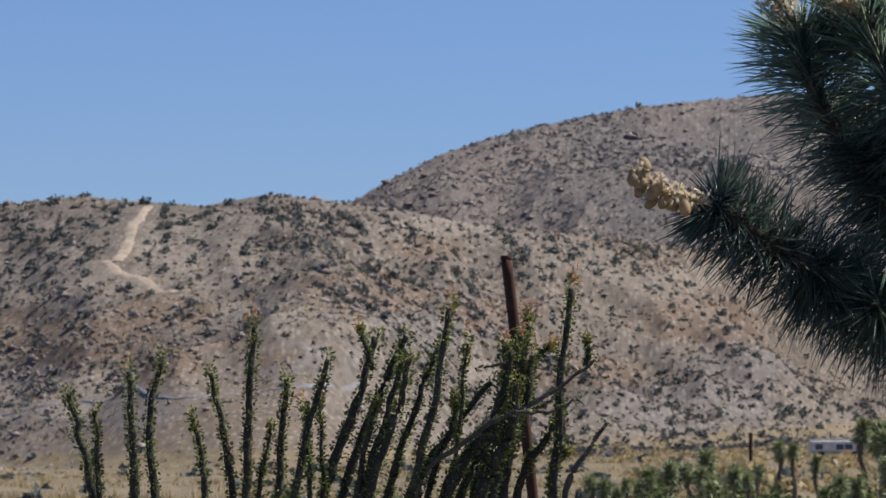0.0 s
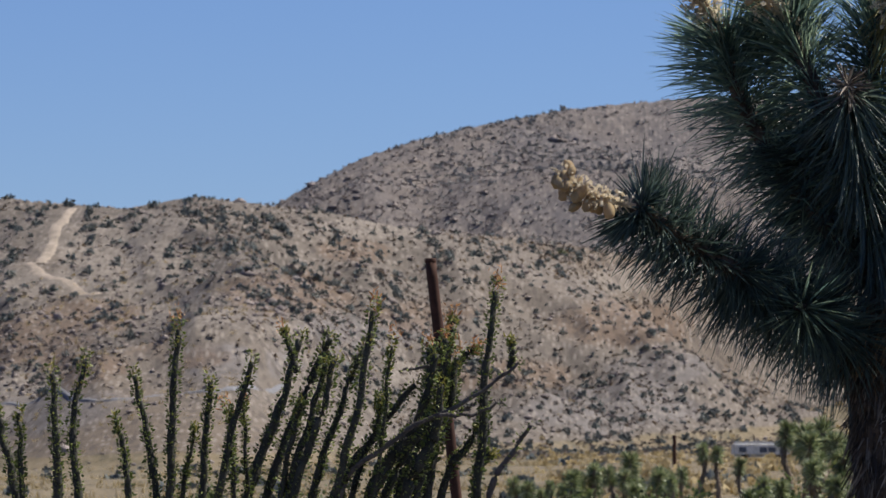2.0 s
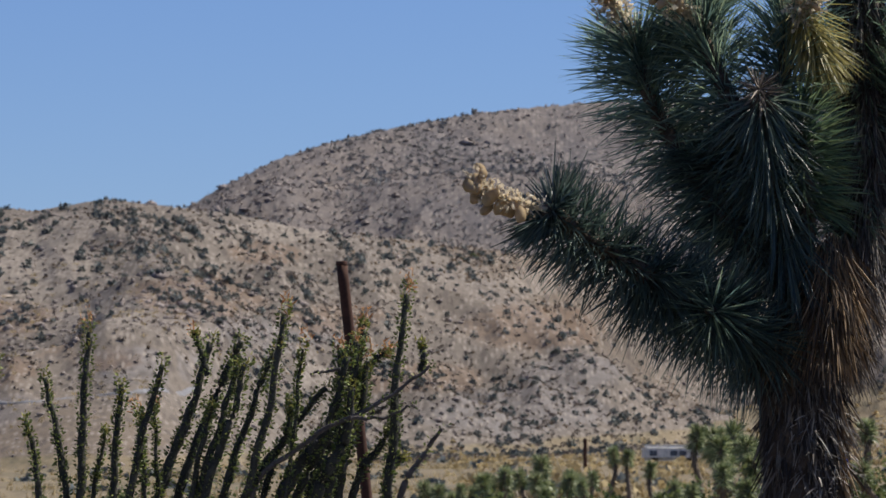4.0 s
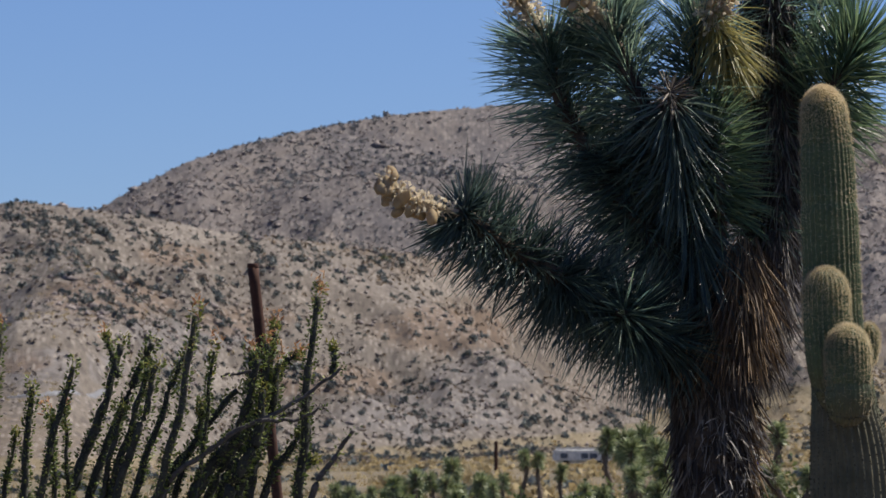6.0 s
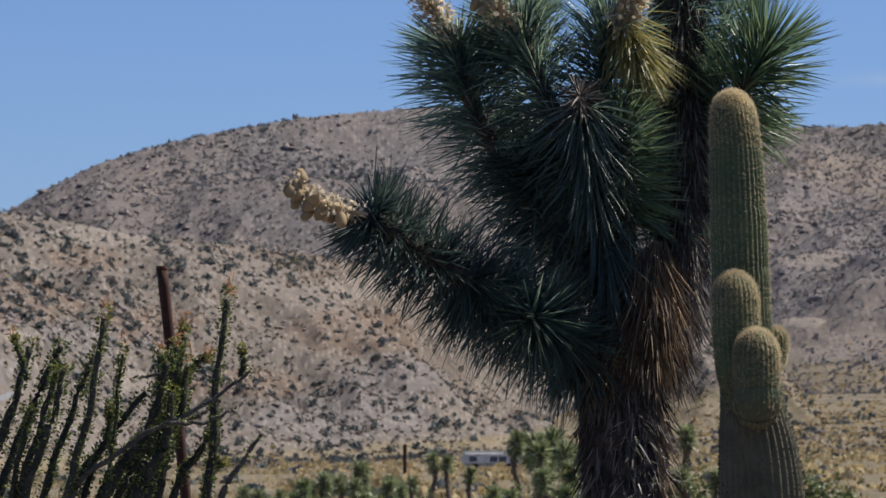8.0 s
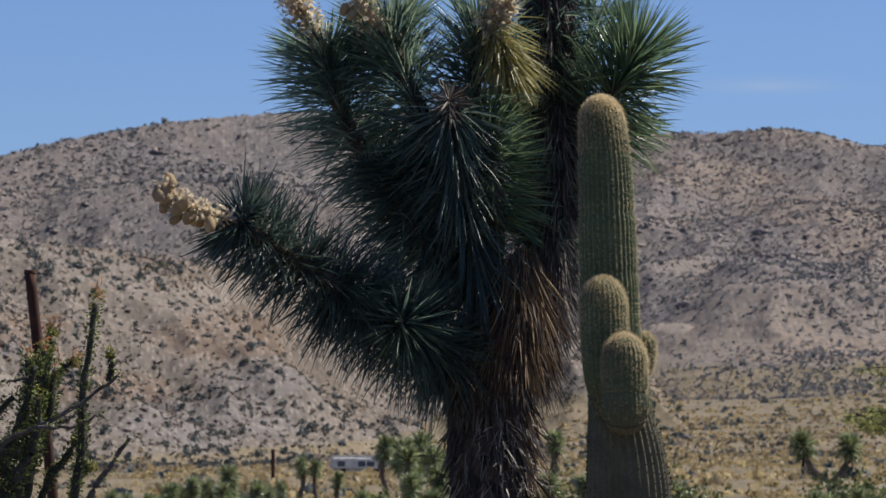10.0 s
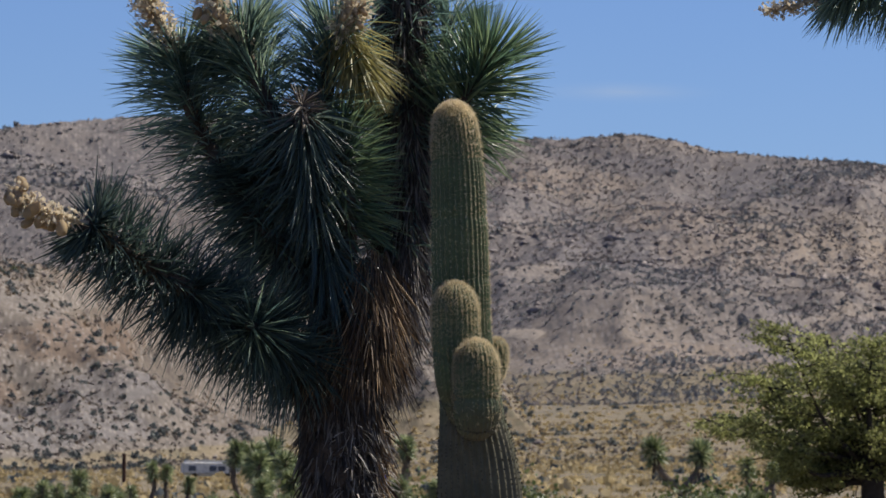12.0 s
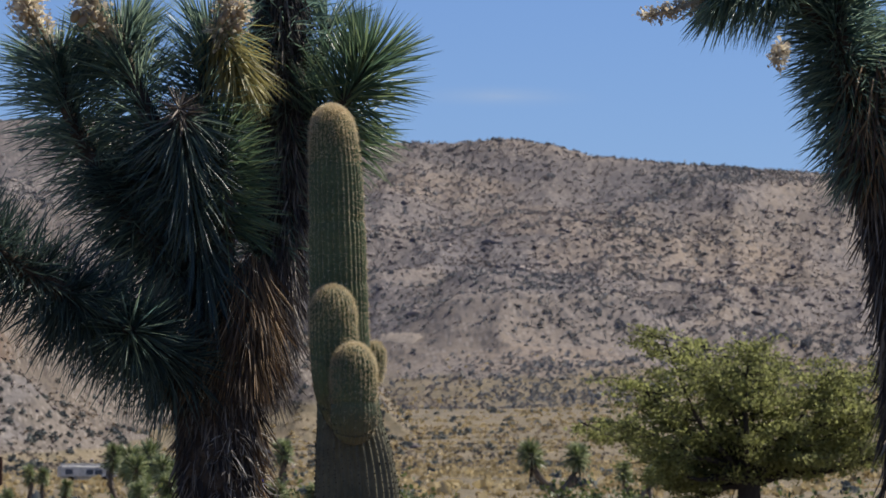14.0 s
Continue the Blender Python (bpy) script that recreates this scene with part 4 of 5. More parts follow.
    for spray, (x0, z0) in enumerate(((-0.285, 2.845), (-0.19, 2.80), (-0.30, 2.765))):
        places = [L((x0 + g.normal(0, 0.022), z0 + g.normal(0, 0.022), -0.64 + g.normal(0, 0.03)))[0] for _ in range((2, 1, 6)[spray])]
        pods(tree, places, 0.98, 3 + spray)
    pods(tree, [L((0.03 - 0.33 * t + g.normal(0, 0.018), 2.625 + 0.115 * t + g.normal(0, 0.016), -0.64 + g.normal(0, 0.03)))[0] for t in np.linspace(0.5, 0.95, 8)], 0.98, 9)
    stalk(tree, L((0.0, 2.69, -0.6), (-0.12, 2.72, -0.63), (-0.23, 2.745, -0.64), (-0.29, 2.81, -0.64)), g, 330, 0.06)
    # flower stalks at the tops of three limbs: foot, head, twigs, pods
    for fx, fz, px, pz, d, twigs, count in ((0.34, 3.37, 0.225, 3.52, -0.06, 380, 2), (0.585, 3.42, 0.475, 3.53, -0.20, 260, 9), (0.96, 3.42, 1.035, 3.525, -0.18, 380, 5)):
        stalk(tree, L((fx, fz, 0.4 * d), ((fx + px) / 2, (fz + pz) / 2 + 0.02, d), (px, pz + 0.03, d), (px - 0.02, pz + 0.12, d)), g, twigs, 0.085)
        pods(tree, [L((px + g.normal(0, 0.045), pz + g.uniform(-0.03, 0.06), d - 0.03 + g.normal(0, 0.02)))[0] for _ in range(count)], 0.82, int(px * 100))


def second_joshua_tree():
    X, Y = 3.75, 20.0
    tree = thing("joshua_tree", (X, Y, 0), "Joshua tree with drooping leaf crowns and shaggy dark trunk", "tree", "Joshua trees")
    g = np.random.default_rng(6)
    L = lambda *p: [(x - X, d, z) for x, z, d in p]
    trunk = L((3.90, -0.1, 0), (3.84, 1.0, 0), (3.80, 1.668, 0), (3.76, 2.3, 0), (3.69, 2.752, 0), (3.56, 3.136, 0), (3.481, 3.43, 0), (3.433, 3.702, 0))
    part("trunk", mesh_of("trunk", *tube(trunk, (0.17, 0.13, 0.11, 0.095, 0.07, 0.05), 40, 14, 0.07, 1), BARK), tree)
    part("dead_leaf_coat", mesh_of("dead_leaf_coat", *shag(trunk, g, 3600, (0.17, 0.13, 0.12, 0.10, 0.08, 0.05), 0.18, 0.009, 0.25, 0.1, 0.3, 0.80), DEAD), tree, "dark brown dead leaves folded down the trunk", "stuff")
    part("leaf_crown", mesh_of("leaf_crown", *crown(trunk, g, 2700, 0.66, (118, 60), 0.225, 0.0076, 0.08, 16, 0.05), DAGGER_LIT), tree, "blue-green drooping leaf crown", "stuff")
    part("yellowed_tuft", mesh_of("yellowed_tuft", *shag(L((3.60, 2.95, -0.1), (3.58, 3.2, -0.1), (3.58, 3.42, -0.10)), g, 330, (0.05, 0.07, 0.07), 0.22, 0.010, 0.3, 0.1), DEAD_RUST), tree, "rust-yellow dead leaf tuft", "stuff")
    limbs = [
        (L((3.50, 3.40, 0), (3.40, 3.56, -0.03), (3.26, 3.67, -0.05), (3.10, 3.70, -0.06), (2.96, 3.68, -0.07)), 0.035, 520, 0.45, (88, 45), 0.235, 0.05),
        (L((3.60, 3.069, 0.05), (3.78, 3.39, 0.1), (3.963, 3.622, 0.1)), 0.05, 800, 0.3, (85, 35), 0.26, 0.06),
    ]
    for k, (line, thick, count, first, spread, size, sag) in enumerate(limbs):
        limb = part("limb", mesh_of("limb", *tube(line, (thick, thick * 0.8, thick * 0.6), 20, 10, 0.08, k), BARK), tree)
        part("leaf_crown", mesh_of("leaf_crown", *crown(line, g, int(count * 1.9), first, spread, size, 0.0070, sag, 13, thick * 0.7), DAGGER_LIT), limb, "blue-green dagger-leaf crown with sunlight in its colour", "stuff")
    stalk(tree, L((2.94, 3.66, -0.07), (2.83, 3.61, -0.08), (2.74, 3.585, -0.08), (2.67, 3.57, -0.09)), g, 170, 0.045)
    stalk(tree, L((3.22, 3.45, -0.26), (3.18, 3.42, -0.30), (3.17, 3.37, -0.31)), g, 110, 0.045)


joshua_tree()
second_joshua_tree()


# ---------------------------------------------------------------- column cactus
def ribbed(points, radii, ribs, g, rows=150, dome=True, depth=0.075, rings=()):
    """A ribbed stem along a line with a rounded top; also the places and directions of its areoles."""
    q, tan = curve(points, rows, 1.5)
    tan = unit(tan)
    a, b = ring_frame(tan)
    run = np.concatenate([[0], np.cumsum(np.linalg.norm(np.diff(q, axis=0), axis=1))])
    r = np.interp(1 - (1 - np.linspace(0, 1, rows)) ** 1.5, np.linspace(0, 1, len(radii)), radii)
    r = r * (1 + 0.018 * np.sin(run / 0.045 + g.uniform(0, 6)) * fbm(run * 9, 0 * run, 2.0, 2, 8))
    if dome:
        left = run[-1] - run
        R = r[-1] * 1.25
        r = np.where(left < R, r * np.sqrt(np.clip(1 - (1 - left / R) ** 2, 0.0004, 1)), r)
    for at, cut in rings:      # waists left by the seasons of growth
        r = r * (1 - cut * np.exp(-((q[:, 2] - at) / 0.010) ** 2))
    per = 6
    sides = ribs * per
    phi = np.linspace(0, 2 * np.pi, sides, endpoint=False)
    wave = 1 - depth * np.abs(np.sin(phi * ribs / 2)) ** 2.2
    uneven = 1 + 0.012 * g.normal(size=(rows, 1)).cumsum(0) / math.sqrt(rows) * 2
    rr = r[:, None] * wave[None] * uneven
    v = q[:, None] + rr[..., None] * (np.cos(phi)[None, :, None] * a[:, None] + np.sin(phi)[None, :, None] * b[:, None])
    crest_k = np.arange(ribs) * per
    i, j = np.meshgrid(np.arange(rows - 1), np.arange(sides), indexing="ij")
    i, j = i.ravel(), j.ravel()
    j2 = (j + 1) % sides
    f = np.stack([i * sides + j, i * sides + j2, (i + 1) * sides + j2, (i + 1) * sides + j], 1)
    # areoles close together along each rib
    want = np.arange(0.01, run[-1] - 0.004, 0.0095)
    rows_k = np.clip(np.searchsorted(run, want), 0, rows - 1)
    spots = v[rows_k][:, crest_k].reshape(-1, 3)
    out = (np.cos(phi[crest_k])[None, :, None] * a[rows_k][:, None] + np.sin(phi[crest_k])[None, :, None] * b[rows_k][:, None])
    slope = np.gradient(r, run + 1e-6 * np.arange(rows))[rows_k]
    out = unit(out - np.clip(slope, -4, 0.3)[:, None, None] * tan[rows_k][:, None]).reshape(-1, 3)
    spots = spots + g.normal(scale=(0.0008, 0.0008, 0.0028), size=spots.shape)
    return (v.reshape(-1, 3), f), spots, out


def spines(spots, out, g, per=7, length=0.020, width=0.0016):
    base = np.repeat(spots, per, 0)
    way = np.repeat(out, per, 0) + g.normal(scale=0.75, size=(len(base), 3))
    way = unit(way)
    side = unit(np.cross(way, g.normal(size=(len(base), 3)))) * width
    tip = base + way * (length * g.uniform(0.5, 1.3, (len(base), 1)))
    v = np.stack([base - side, base + side, tip], 1).reshape(-1, 3)
    return v, np.arange(len(v)).reshape(-1, 3)


def column_cactus():
    X, Y = 1.40, 18.0
    cactus = thing("column_cactus", (X, Y, 0), "tall ribbed green column cactus with golden spines and short arms", "cactus")
    g = np.random.default_rng(12)
    L = lambda *p: [(x - X, d, z) for x, z, d in p]
    main = L((1.432, -0.05, 0), (1.42, 0.6, 0), (1.408, 1.2, 0), (1.396, 1.64, 0), (1.369, 1.881, 0), (1.351, 2.042, 0), (1.332, 2.203, 0), (1.322, 2.364, 0), (1.314, 2.566, 0), (1.304, 2.808, 0), (1.292, 2.96, 0), (1.287, 3.035, 0))
    arm_a = L((1.345, 1.90, -0.06), (1.312, 2.02, -0.11), (1.298, 2.16, -0.12), (1.292, 2.28, -0.12), (1.290, 2.386, -0.12))
    arm_b = L((1.364, 1.846, -0.185), (1.363, 1.90, -0.225), (1.361, 2.05, -0.235), (1.358, 2.180, -0.235))
    arm_c = L((1.42, 2.03, 0.06), (1.450, 2.07, 0.08), (1.458, 2.13, 0.08), (1.456, 2.195, 0.08))
    stems = (("stem", main, (0.175, 0.165, 0.165, 0.153, 0.120, 0.102, 0.100, 0.102, 0.102, 0.093, 0.078, 0.070), 32, 260, 8, 0.07, ((2.62, 0.05), (2.83, 0.03), (2.40, 0.03))),
             ("arm", arm_a, (0.060, 0.082, 0.085, 0.083, 0.078), 28, 90, 9, 0.06, ((2.15, 0.03),)),
             ("arm", arm_b, (0.030, 0.068, 0.080, 0.081, 0.079, 0.074), 28, 110, 9, 0.06, ((1.975, 0.07),)),
             ("arm", arm_c, (0.022, 0.036, 0.040, 0.038), 16, 40, 14, 0.06, ()))
    for name, line, radii, ribs, rows, per, depth, rings in stems:
        skin, spots, out = ribbed(line, radii, ribs, g, rows, True, depth, rings)
        stem = part(name, mesh_of(name, *skin, CACTUS, True), cactus)
        top = max(p[2] for p in line)
        near = g.uniform(size=len(spots)) < np.clip(1.15 - (top - spots[:, 2]) / (0.22 if name == "stem" else 0.30), 0, 1)
        live = g.uniform(size=len(spots)) < smooth((spots[:, 2] - 1.85) / 0.35)      # the old stem has lost most of its spines
        hair = [spines(spots[live], out[live], g, per, 0.011, 0.00040), spines(spots[near], out[near], g, 9, 0.016, 0.0005)]
        rim = skin[0].reshape(rows, -1, 3)
        pick = np.where(rim[:, 0, 2] > top - 0.20)[0]
        i = pick[(len(pick) * g.uniform(size=int(4.0e5 * max(radii) * 0.2)) ** 0.8).astype(int)]
        j = g.integers(0, rim.shape[1], len(i))
        mid = rim[i].mean(axis=1)
        away = unit(unit(rim[i, j] - mid) + np.array([0, 0, 1.0]) * np.clip(1 - (top - rim[i, j][:, 2:]) / 0.09, 0, 2))
        hair.append(spines(rim[i, j], away, g, 1, 0.016, 0.0005))
        part("spine_coat", mesh_of("spine_coat", *join(*hair), SPINE), stem, "dense golden spines", "stuff")
        part("areole_felt", mesh_of("areole_felt", *flakes(spots + out * 0.001, np.interp(spots[:, 2], (1.85, 2.2), (0.0075, 0.0030)), g, 0.5), AREOLE), stem, "felty brown areoles in rows", "stuff")


column_cactus()


# ---------------------------------------------------------------- ocotillo
def ocotillo(X, base_x, stems, depth, seed):
    """A clump of thorny wands; each wand by its points (sideways, height) above eye level, a thickness, and g(reen) or b(are)."""
    plant = thing("ocotillo", (X, 19.0, 0), "tall ocotillo wands with small green leaves and faded orange blooms", "shrub", "ocotillos")
    g = np.random.default_rng(seed)
    for k, (coat, thick, *line) in enumerate(stems):
        d = depth + g.uniform(-0.35, 0.35) - (0.4 if coat == "b" else 0)
        thick = thick * (0.62 if coat == "b" else 0.80 if X < -1.5 else 0.86)
        low = line[0]
        pts = []
        for x, z in line:
            dz = d * (0.4 + 0.6 * min(1, z / 2))
            k19 = 1 + dz / 19
            pts.append((x * k19 - X, dz, EYE + (z - EYE) * k19))
        if low[1] < 1.62:
            bx = base_x + (low[0] - base_x) * 0.35 + g.uniform(-0.05, 0.05)
            x1 = low[0] + (low[0] - line[1][0]) * 0.6
            pts = [(bx - X, 0.2 * d, -0.05), ((0.5 * (bx + x1)) - X, 0.35 * d, 0.65), (0.25 * bx + 0.75 * x1 - X, 0.6 * d, 1.12)] + pts
        q, tan = curve(pts, 90)
        a, b = ring_frame(tan)
        wob = 0.008 * np.stack([fbm(np.arange(90.0), np.full(90, 3.0 * k + c), 7, 3, seed + c) for c in range(3)], 1)
        q = q + wob * np.linspace(0.2, 1, 90)[:, None]
        stem = part("wand", mesh_of("wand", *tube(q[::3], (thick * 1.5, thick * 1.2, thick, thick * 0.6), 60, 9, 0.14, k), OCO_GREY if coat == "b" else OCO_BARK), plant, "bare grey thorny wand" if coat == "b" else "")
        z = q[:, 2]
        live = np.where(z > 1.35)[0]
        run = np.linalg.norm(q[-1] - q[live[0]])
        n = int(run * (100 if coat == "b" else 600))
        m = g.choice(live, n)
        phi = g.uniform(0, 2 * np.pi, n)
        out = np.cos(phi)[:, None] * a[m] + np.sin(phi)[:, None] * b[m]
        p = q[m] + tan[m] * g.uniform(-0.01, 0.01, (n, 1)) + out * (thick * g.uniform(0.9, 1.5, (n, 1)))
        way = out + 0.5 * tan[m] + g.normal(scale=0.35, size=(n, 3))
        leaf = blades(p, way, g.uniform(0.009, 0.017, n), g.uniform(0.006, 0.010, n), np.full(n, 0.05), g)
        part("foliage", mesh_of("foliage", *leaf, OCO_LEAF), stem, "small bright green leaves along the wand", "stuff")
        # thorns
        n = int(run * 170)
        m = g.choice(live, n)
        phi = g.uniform(0, 2 * np.pi, n)
        out = np.cos(phi)[:, None] * a[m] + np.sin(phi)[:, None] * b[m]
        part("thorn_coat", mesh_of("thorn_coat", *blades(q[m] + out * thick * 0.8, out + 0.2 * g.normal(size=(n, 3)), g.uniform(0.012, 0.022, n), np.full(n, 0.003), np.zeros(n), g), OCO_GREY), stem, "", "stuff")
        if coat != "b":
            n = 38
            m = g.integers(80, 90, n)
            p = q[m] + g.normal(scale=0.010, size=(n, 3))
            part("tip_foliage", mesh_of("tip_foliage", *blades(p, tan[m] + g.normal(scale=0.8, size=(n, 3)), g.uniform(0.010, 0.024, n), g.uniform(0.005, 0.009, n), np.full(n, 0.05), g), OCO_TIP), stem, "yellow-green young tip leaves", "stuff")
        if coat == "f":
            n = 22 if X < -1 else 30
            p = q[-1] + tan[-1] * g.uniform(-0.02, 0.035, (n, 1)) + g.normal(scale=0.012, size=(n, 3))
            part("bloom", mesh_of("bloom", *blades(p, tan[[-1]] * 0.6 + g.normal(scale=0.6, size=(n, 3)), g.uniform(0.012, 0.03, n), g.uniform(0.004, 0.008, n), np.full(n, 0.05), g), BLOOM), stem, "faded orange flower spike", "stuff")
    return plant


ocotillo(-1.95, -1.95, [
    ("g", 0.020, (-2.334, 1.526), (-2.391, 1.77), (-2.439, 1.945)), ("g", 0.014, (-2.313, 1.526), (-2.322, 1.706), (-2.331, 1.881)),
    ("g", 0.021, (-2.183, 1.526), (-2.19, 1.791), (-2.208, 2.036)), ("g", 0.019, (-2.104, 1.526), (-2.126, 1.823), (-2.075, 2.096)),
    ("g", 0.015, (-1.916, 1.526), (-1.937, 1.706), (-1.972, 1.859)), ("g", 0.018, (-1.809, 1.526), (-1.848, 1.77), (-1.904, 2.036)),
    ("f", 0.020, (-1.762, 1.526), (-1.75, 1.897), (-1.731, 2.212)), ("g", 0.012, (-1.717, 1.526), (-1.686, 1.685), (-1.669, 1.823)),
    ("g", 0.019, (-1.636, 1.526), (-1.626, 1.77), (-1.609, 2.004)), ("f", 0.013, (-1.519, 1.526), (-1.532, 1.727), (-1.543, 1.897)),
    ("g", 0.018, (-1.579, 1.526), (-1.519, 1.834), (-1.443, 2.084)), ("f", 0.011, (-1.472, 1.526), (-1.475, 1.727), (-1.477, 1.918)),
], 0.0, 41)
ocotillo(-1.25, -1.35, [
    ("g", 0.022, (-1.46, 1.562), (-1.354, 1.864), (-1.254, 2.169)), ("g", 0.021, (-1.39, 1.562), (-1.24, 1.966), (-1.14, 2.163)),
    ("g", 0.018, (-1.314, 1.563), (-1.227, 1.839), (-1.165, 2.068)), ("g", 0.013, (-1.339, 1.563), (-1.29, 1.788), (-1.265, 1.908)),
    ("g", 0.017, (-1.218, 1.563), (-1.113, 1.89), (-1.031, 2.132)), ("f", 0.018, (-1.136, 1.563), (-1.049, 1.903), (-0.998, 2.291)),
    ("f", 0.009, (-0.985, 1.562), (-0.945, 1.891), (-0.923, 2.145)), ("g", 0.019, (-1.288, 1.563), (-1.176, 1.89), (-1.133, 2.081)),
    ("g", 0.020, (-1.111, 1.585), (-0.997, 1.763), (-0.814, 1.993)), ("f", 0.010, (-1.279, 2.016), (-1.311, 2.105), (-1.337, 2.169)),
    ("g", 0.014, (-1.075, 1.562), (-0.985, 1.814), (-0.967, 1.929)), ("g", 0.014, (-1.015, 1.564), (-0.933, 1.687), (-0.87, 1.789)),
], -0.1, 42)
ocotillo(-0.75, -0.85, [
    ("f", 0.022, (-0.894, 1.564), (-0.794, 1.84), (-0.783, 2.139)), ("f", 0.023, (-0.831, 1.565), (-0.75, 1.891), (-0.714, 2.171)),
    ("g", 0.024, (-0.996, 1.564), (-0.832, 1.815), (-0.745, 2.12)), ("f", 0.021, (-0.844, 1.565), (-0.724, 1.841), (-0.675, 2.095)),
    ("g", 0.020, (-0.945, 1.564), (-0.782, 1.84), (-0.694, 2.019)), ("g", 0.024, (-0.869, 1.564), (-0.769, 1.764), (-0.732, 1.993)),
    ("g", 0.024, (-0.793, 1.565), (-0.743, 1.79), (-0.681, 1.993)), ("f", 0.014, (-0.725, 1.993), (-0.707, 2.12), (-0.695, 2.229)),
    ("f", 0.012, (-0.713, 1.968), (-0.656, 2.07), (-0.605, 2.108)), ("b", 0.007, (-0.783, 2.037), (-0.846, 2.031), (-0.897, 2.023)),
], 0.05, 43)
ocotillo(-0.6, -0.7, [
    ("f", 0.019, (-0.60, 1.565), (-0.573, 1.994), (-0.53, 2.363)), ("g", 0.017, (-0.609, 1.565), (-0.575, 1.74), (-0.579, 1.93)),
    ("b", 0.018, (-0.551, 1.566), (-0.463, 1.715), (-0.394, 1.829)), ("b", 0.014, (-1.11, 1.572), (-0.946, 1.738), (-0.845, 1.808), (-0.668, 1.892), (-0.516, 1.994), (-0.433, 2.064)),
    ("b", 0.009, (-0.744, 1.853), (-0.617, 1.86), (-0.502, 1.911)), ("g", 0.018, (-0.736, 1.565), (-0.641, 1.739), (-0.578, 1.841)),
    ("g", 0.011, (-0.478, 2.026), (-0.471, 2.083), (-0.474, 2.14)), ("g", 0.012, (-0.577, 1.689), (-0.552, 1.704), (-0.533, 1.714)),
    ("b", 0.008, (-0.68, 1.866), (-0.642, 1.879), (-0.604, 1.905)),
], -0.05, 44)


# ---------------------------------------------------------------- posts, mesquite and the valley
def leaning_post(at, line, radius, label):
    post = thing("metal_post", at, label, "post", "metal posts")
    pts = [(x - at[0], y - at[1], z - at[2]) for x, y, z in line]
    part("pipe", mesh_of("pipe", *tube(pts, (radius, radius), 24, 18, 0.012, 2), RUST, True), post)
    q = np.array(pts[-1])
    part("rim", mesh_of("rim", *tube([q + (0, 0, -0.012), q + (0, 0, 0.006)], (radius * 1.08, radius * 1.04), 4, 18), RUST, True), post)


leaning_post((-0.62, 22, 0), [(-0.62, 22, -0.1), (-0.799, 22, 1.649), (-0.902, 22, 2.57)], 0.024, "rusty brown steel post leaning among the ocotillos")


def small_post(b, y, top):
    z = float(land(b * y / 1000, y))
    leaning_post((b * y / 1000, y, z), [(b * y / 1000, y, z - 0.1), (b * y / 1000 + 0.01, y, EYE + top * y / 1000)], 0.11, "short rusty post on the valley floor")


small_post(7.2, 300, 9.4)


def mesquite():
    X, Y = 9.45, 60.0
    tree = thing("mesquite_tree", (X, Y, float(land(X, Y))), "spreading yellow-green mesquite tree with dark limbs", "tree")
    g = np.random.default_rng(15)
    z0 = float(land(X, Y))
    hub = np.array([-0.1, 0, 2.05 - z0])
    part("trunk", mesh_of("trunk", *tube([(0.0, 0, -0.1), (-0.05, 0, 0.9), hub], (0.20, 0.17, 0.13), 14, 12, 0.08, 3), MESQ_BARK), tree)
    # tiers of boughs: height at the near end, reach to both sides
    boughs = [(8.17, 3.66), (8.58, 3.62), (8.92, 3.66), (9.23, 3.54), (9.51, 3.43), (9.85, 3.36), (10.19, 3.27), (10.54, 3.2), (10.78, 3.28), (11.15, 3.25), (7.97, 3.14), (8.35, 3.22),
              (8.82, 3.22), (9.37, 3.1), (9.99, 2.97), (10.54, 2.84), (11.02, 2.84), (7.44, 2.67), (7.85, 2.64), (8.35, 2.74), (9.03, 2.68), (9.72, 2.56), (10.33, 2.5), (10.95, 2.44),
              (8.08, 2.29), (8.63, 2.23), (9.17, 2.30), (9.86, 2.24), (8.49, 1.98), (11.36, 3.0), (11.5, 2.6)]
    for k, (x, z) in enumerate(boughs):
        tip = np.array([x - X, (-0.75, 0.1, 0.8)[k % 3] + g.normal(0, 0.15), z - z0])
        lift = np.array([0, 0, -0.10 * abs(tip[0] - hub[0])])
        mid = hub + (tip - hub) * 0.5 + lift + g.normal(scale=0.10, size=3)
        line = [hub + (0, 0, -0.12), hub + (mid - hub) * 0.45 + g.normal(scale=0.06, size=3), mid, tip]
        pieces = [tube(line, (0.06, 0.04, 0.022, 0.008), 22, 7, 0.08, 4)]
        q, tan = curve(line, 60)
        centres = []
        for m in np.clip(60 - g.gamma(1.6, 7.5, 24), 16, 59).astype(int):
            w = unit(g.normal(size=3) * (1, 1, 0.16) + tan[m] * (0.7, 0.7, 0.2))
            end = q[m] + w * g.uniform(0.2, 0.62)
            pieces.append(tube([q[m], (q[m] + end) / 2 + g.normal(scale=0.03, size=3), end], (0.010, 0.003), 5, 4))
            centres.append(q[m] + (end - q[m]) * g.uniform(0.25, 1.0, 4)[:, None])
        limb = part("limb", mesh_of("limb", *join(*pieces), MESQ_BARK), tree)
        c = np.concatenate(centres)
        c = np.repeat(c, 20, 0) + g.normal(scale=(0.075, 0.075, 0.035), size=(len(c) * 20, 3))
        part("foliage", mesh_of("foliage", *flakes(c, g.uniform(0.028, 0.062, len(c)), g, 0.32), MESQ_LEAF), limb, "", "stuff")


mesquite()


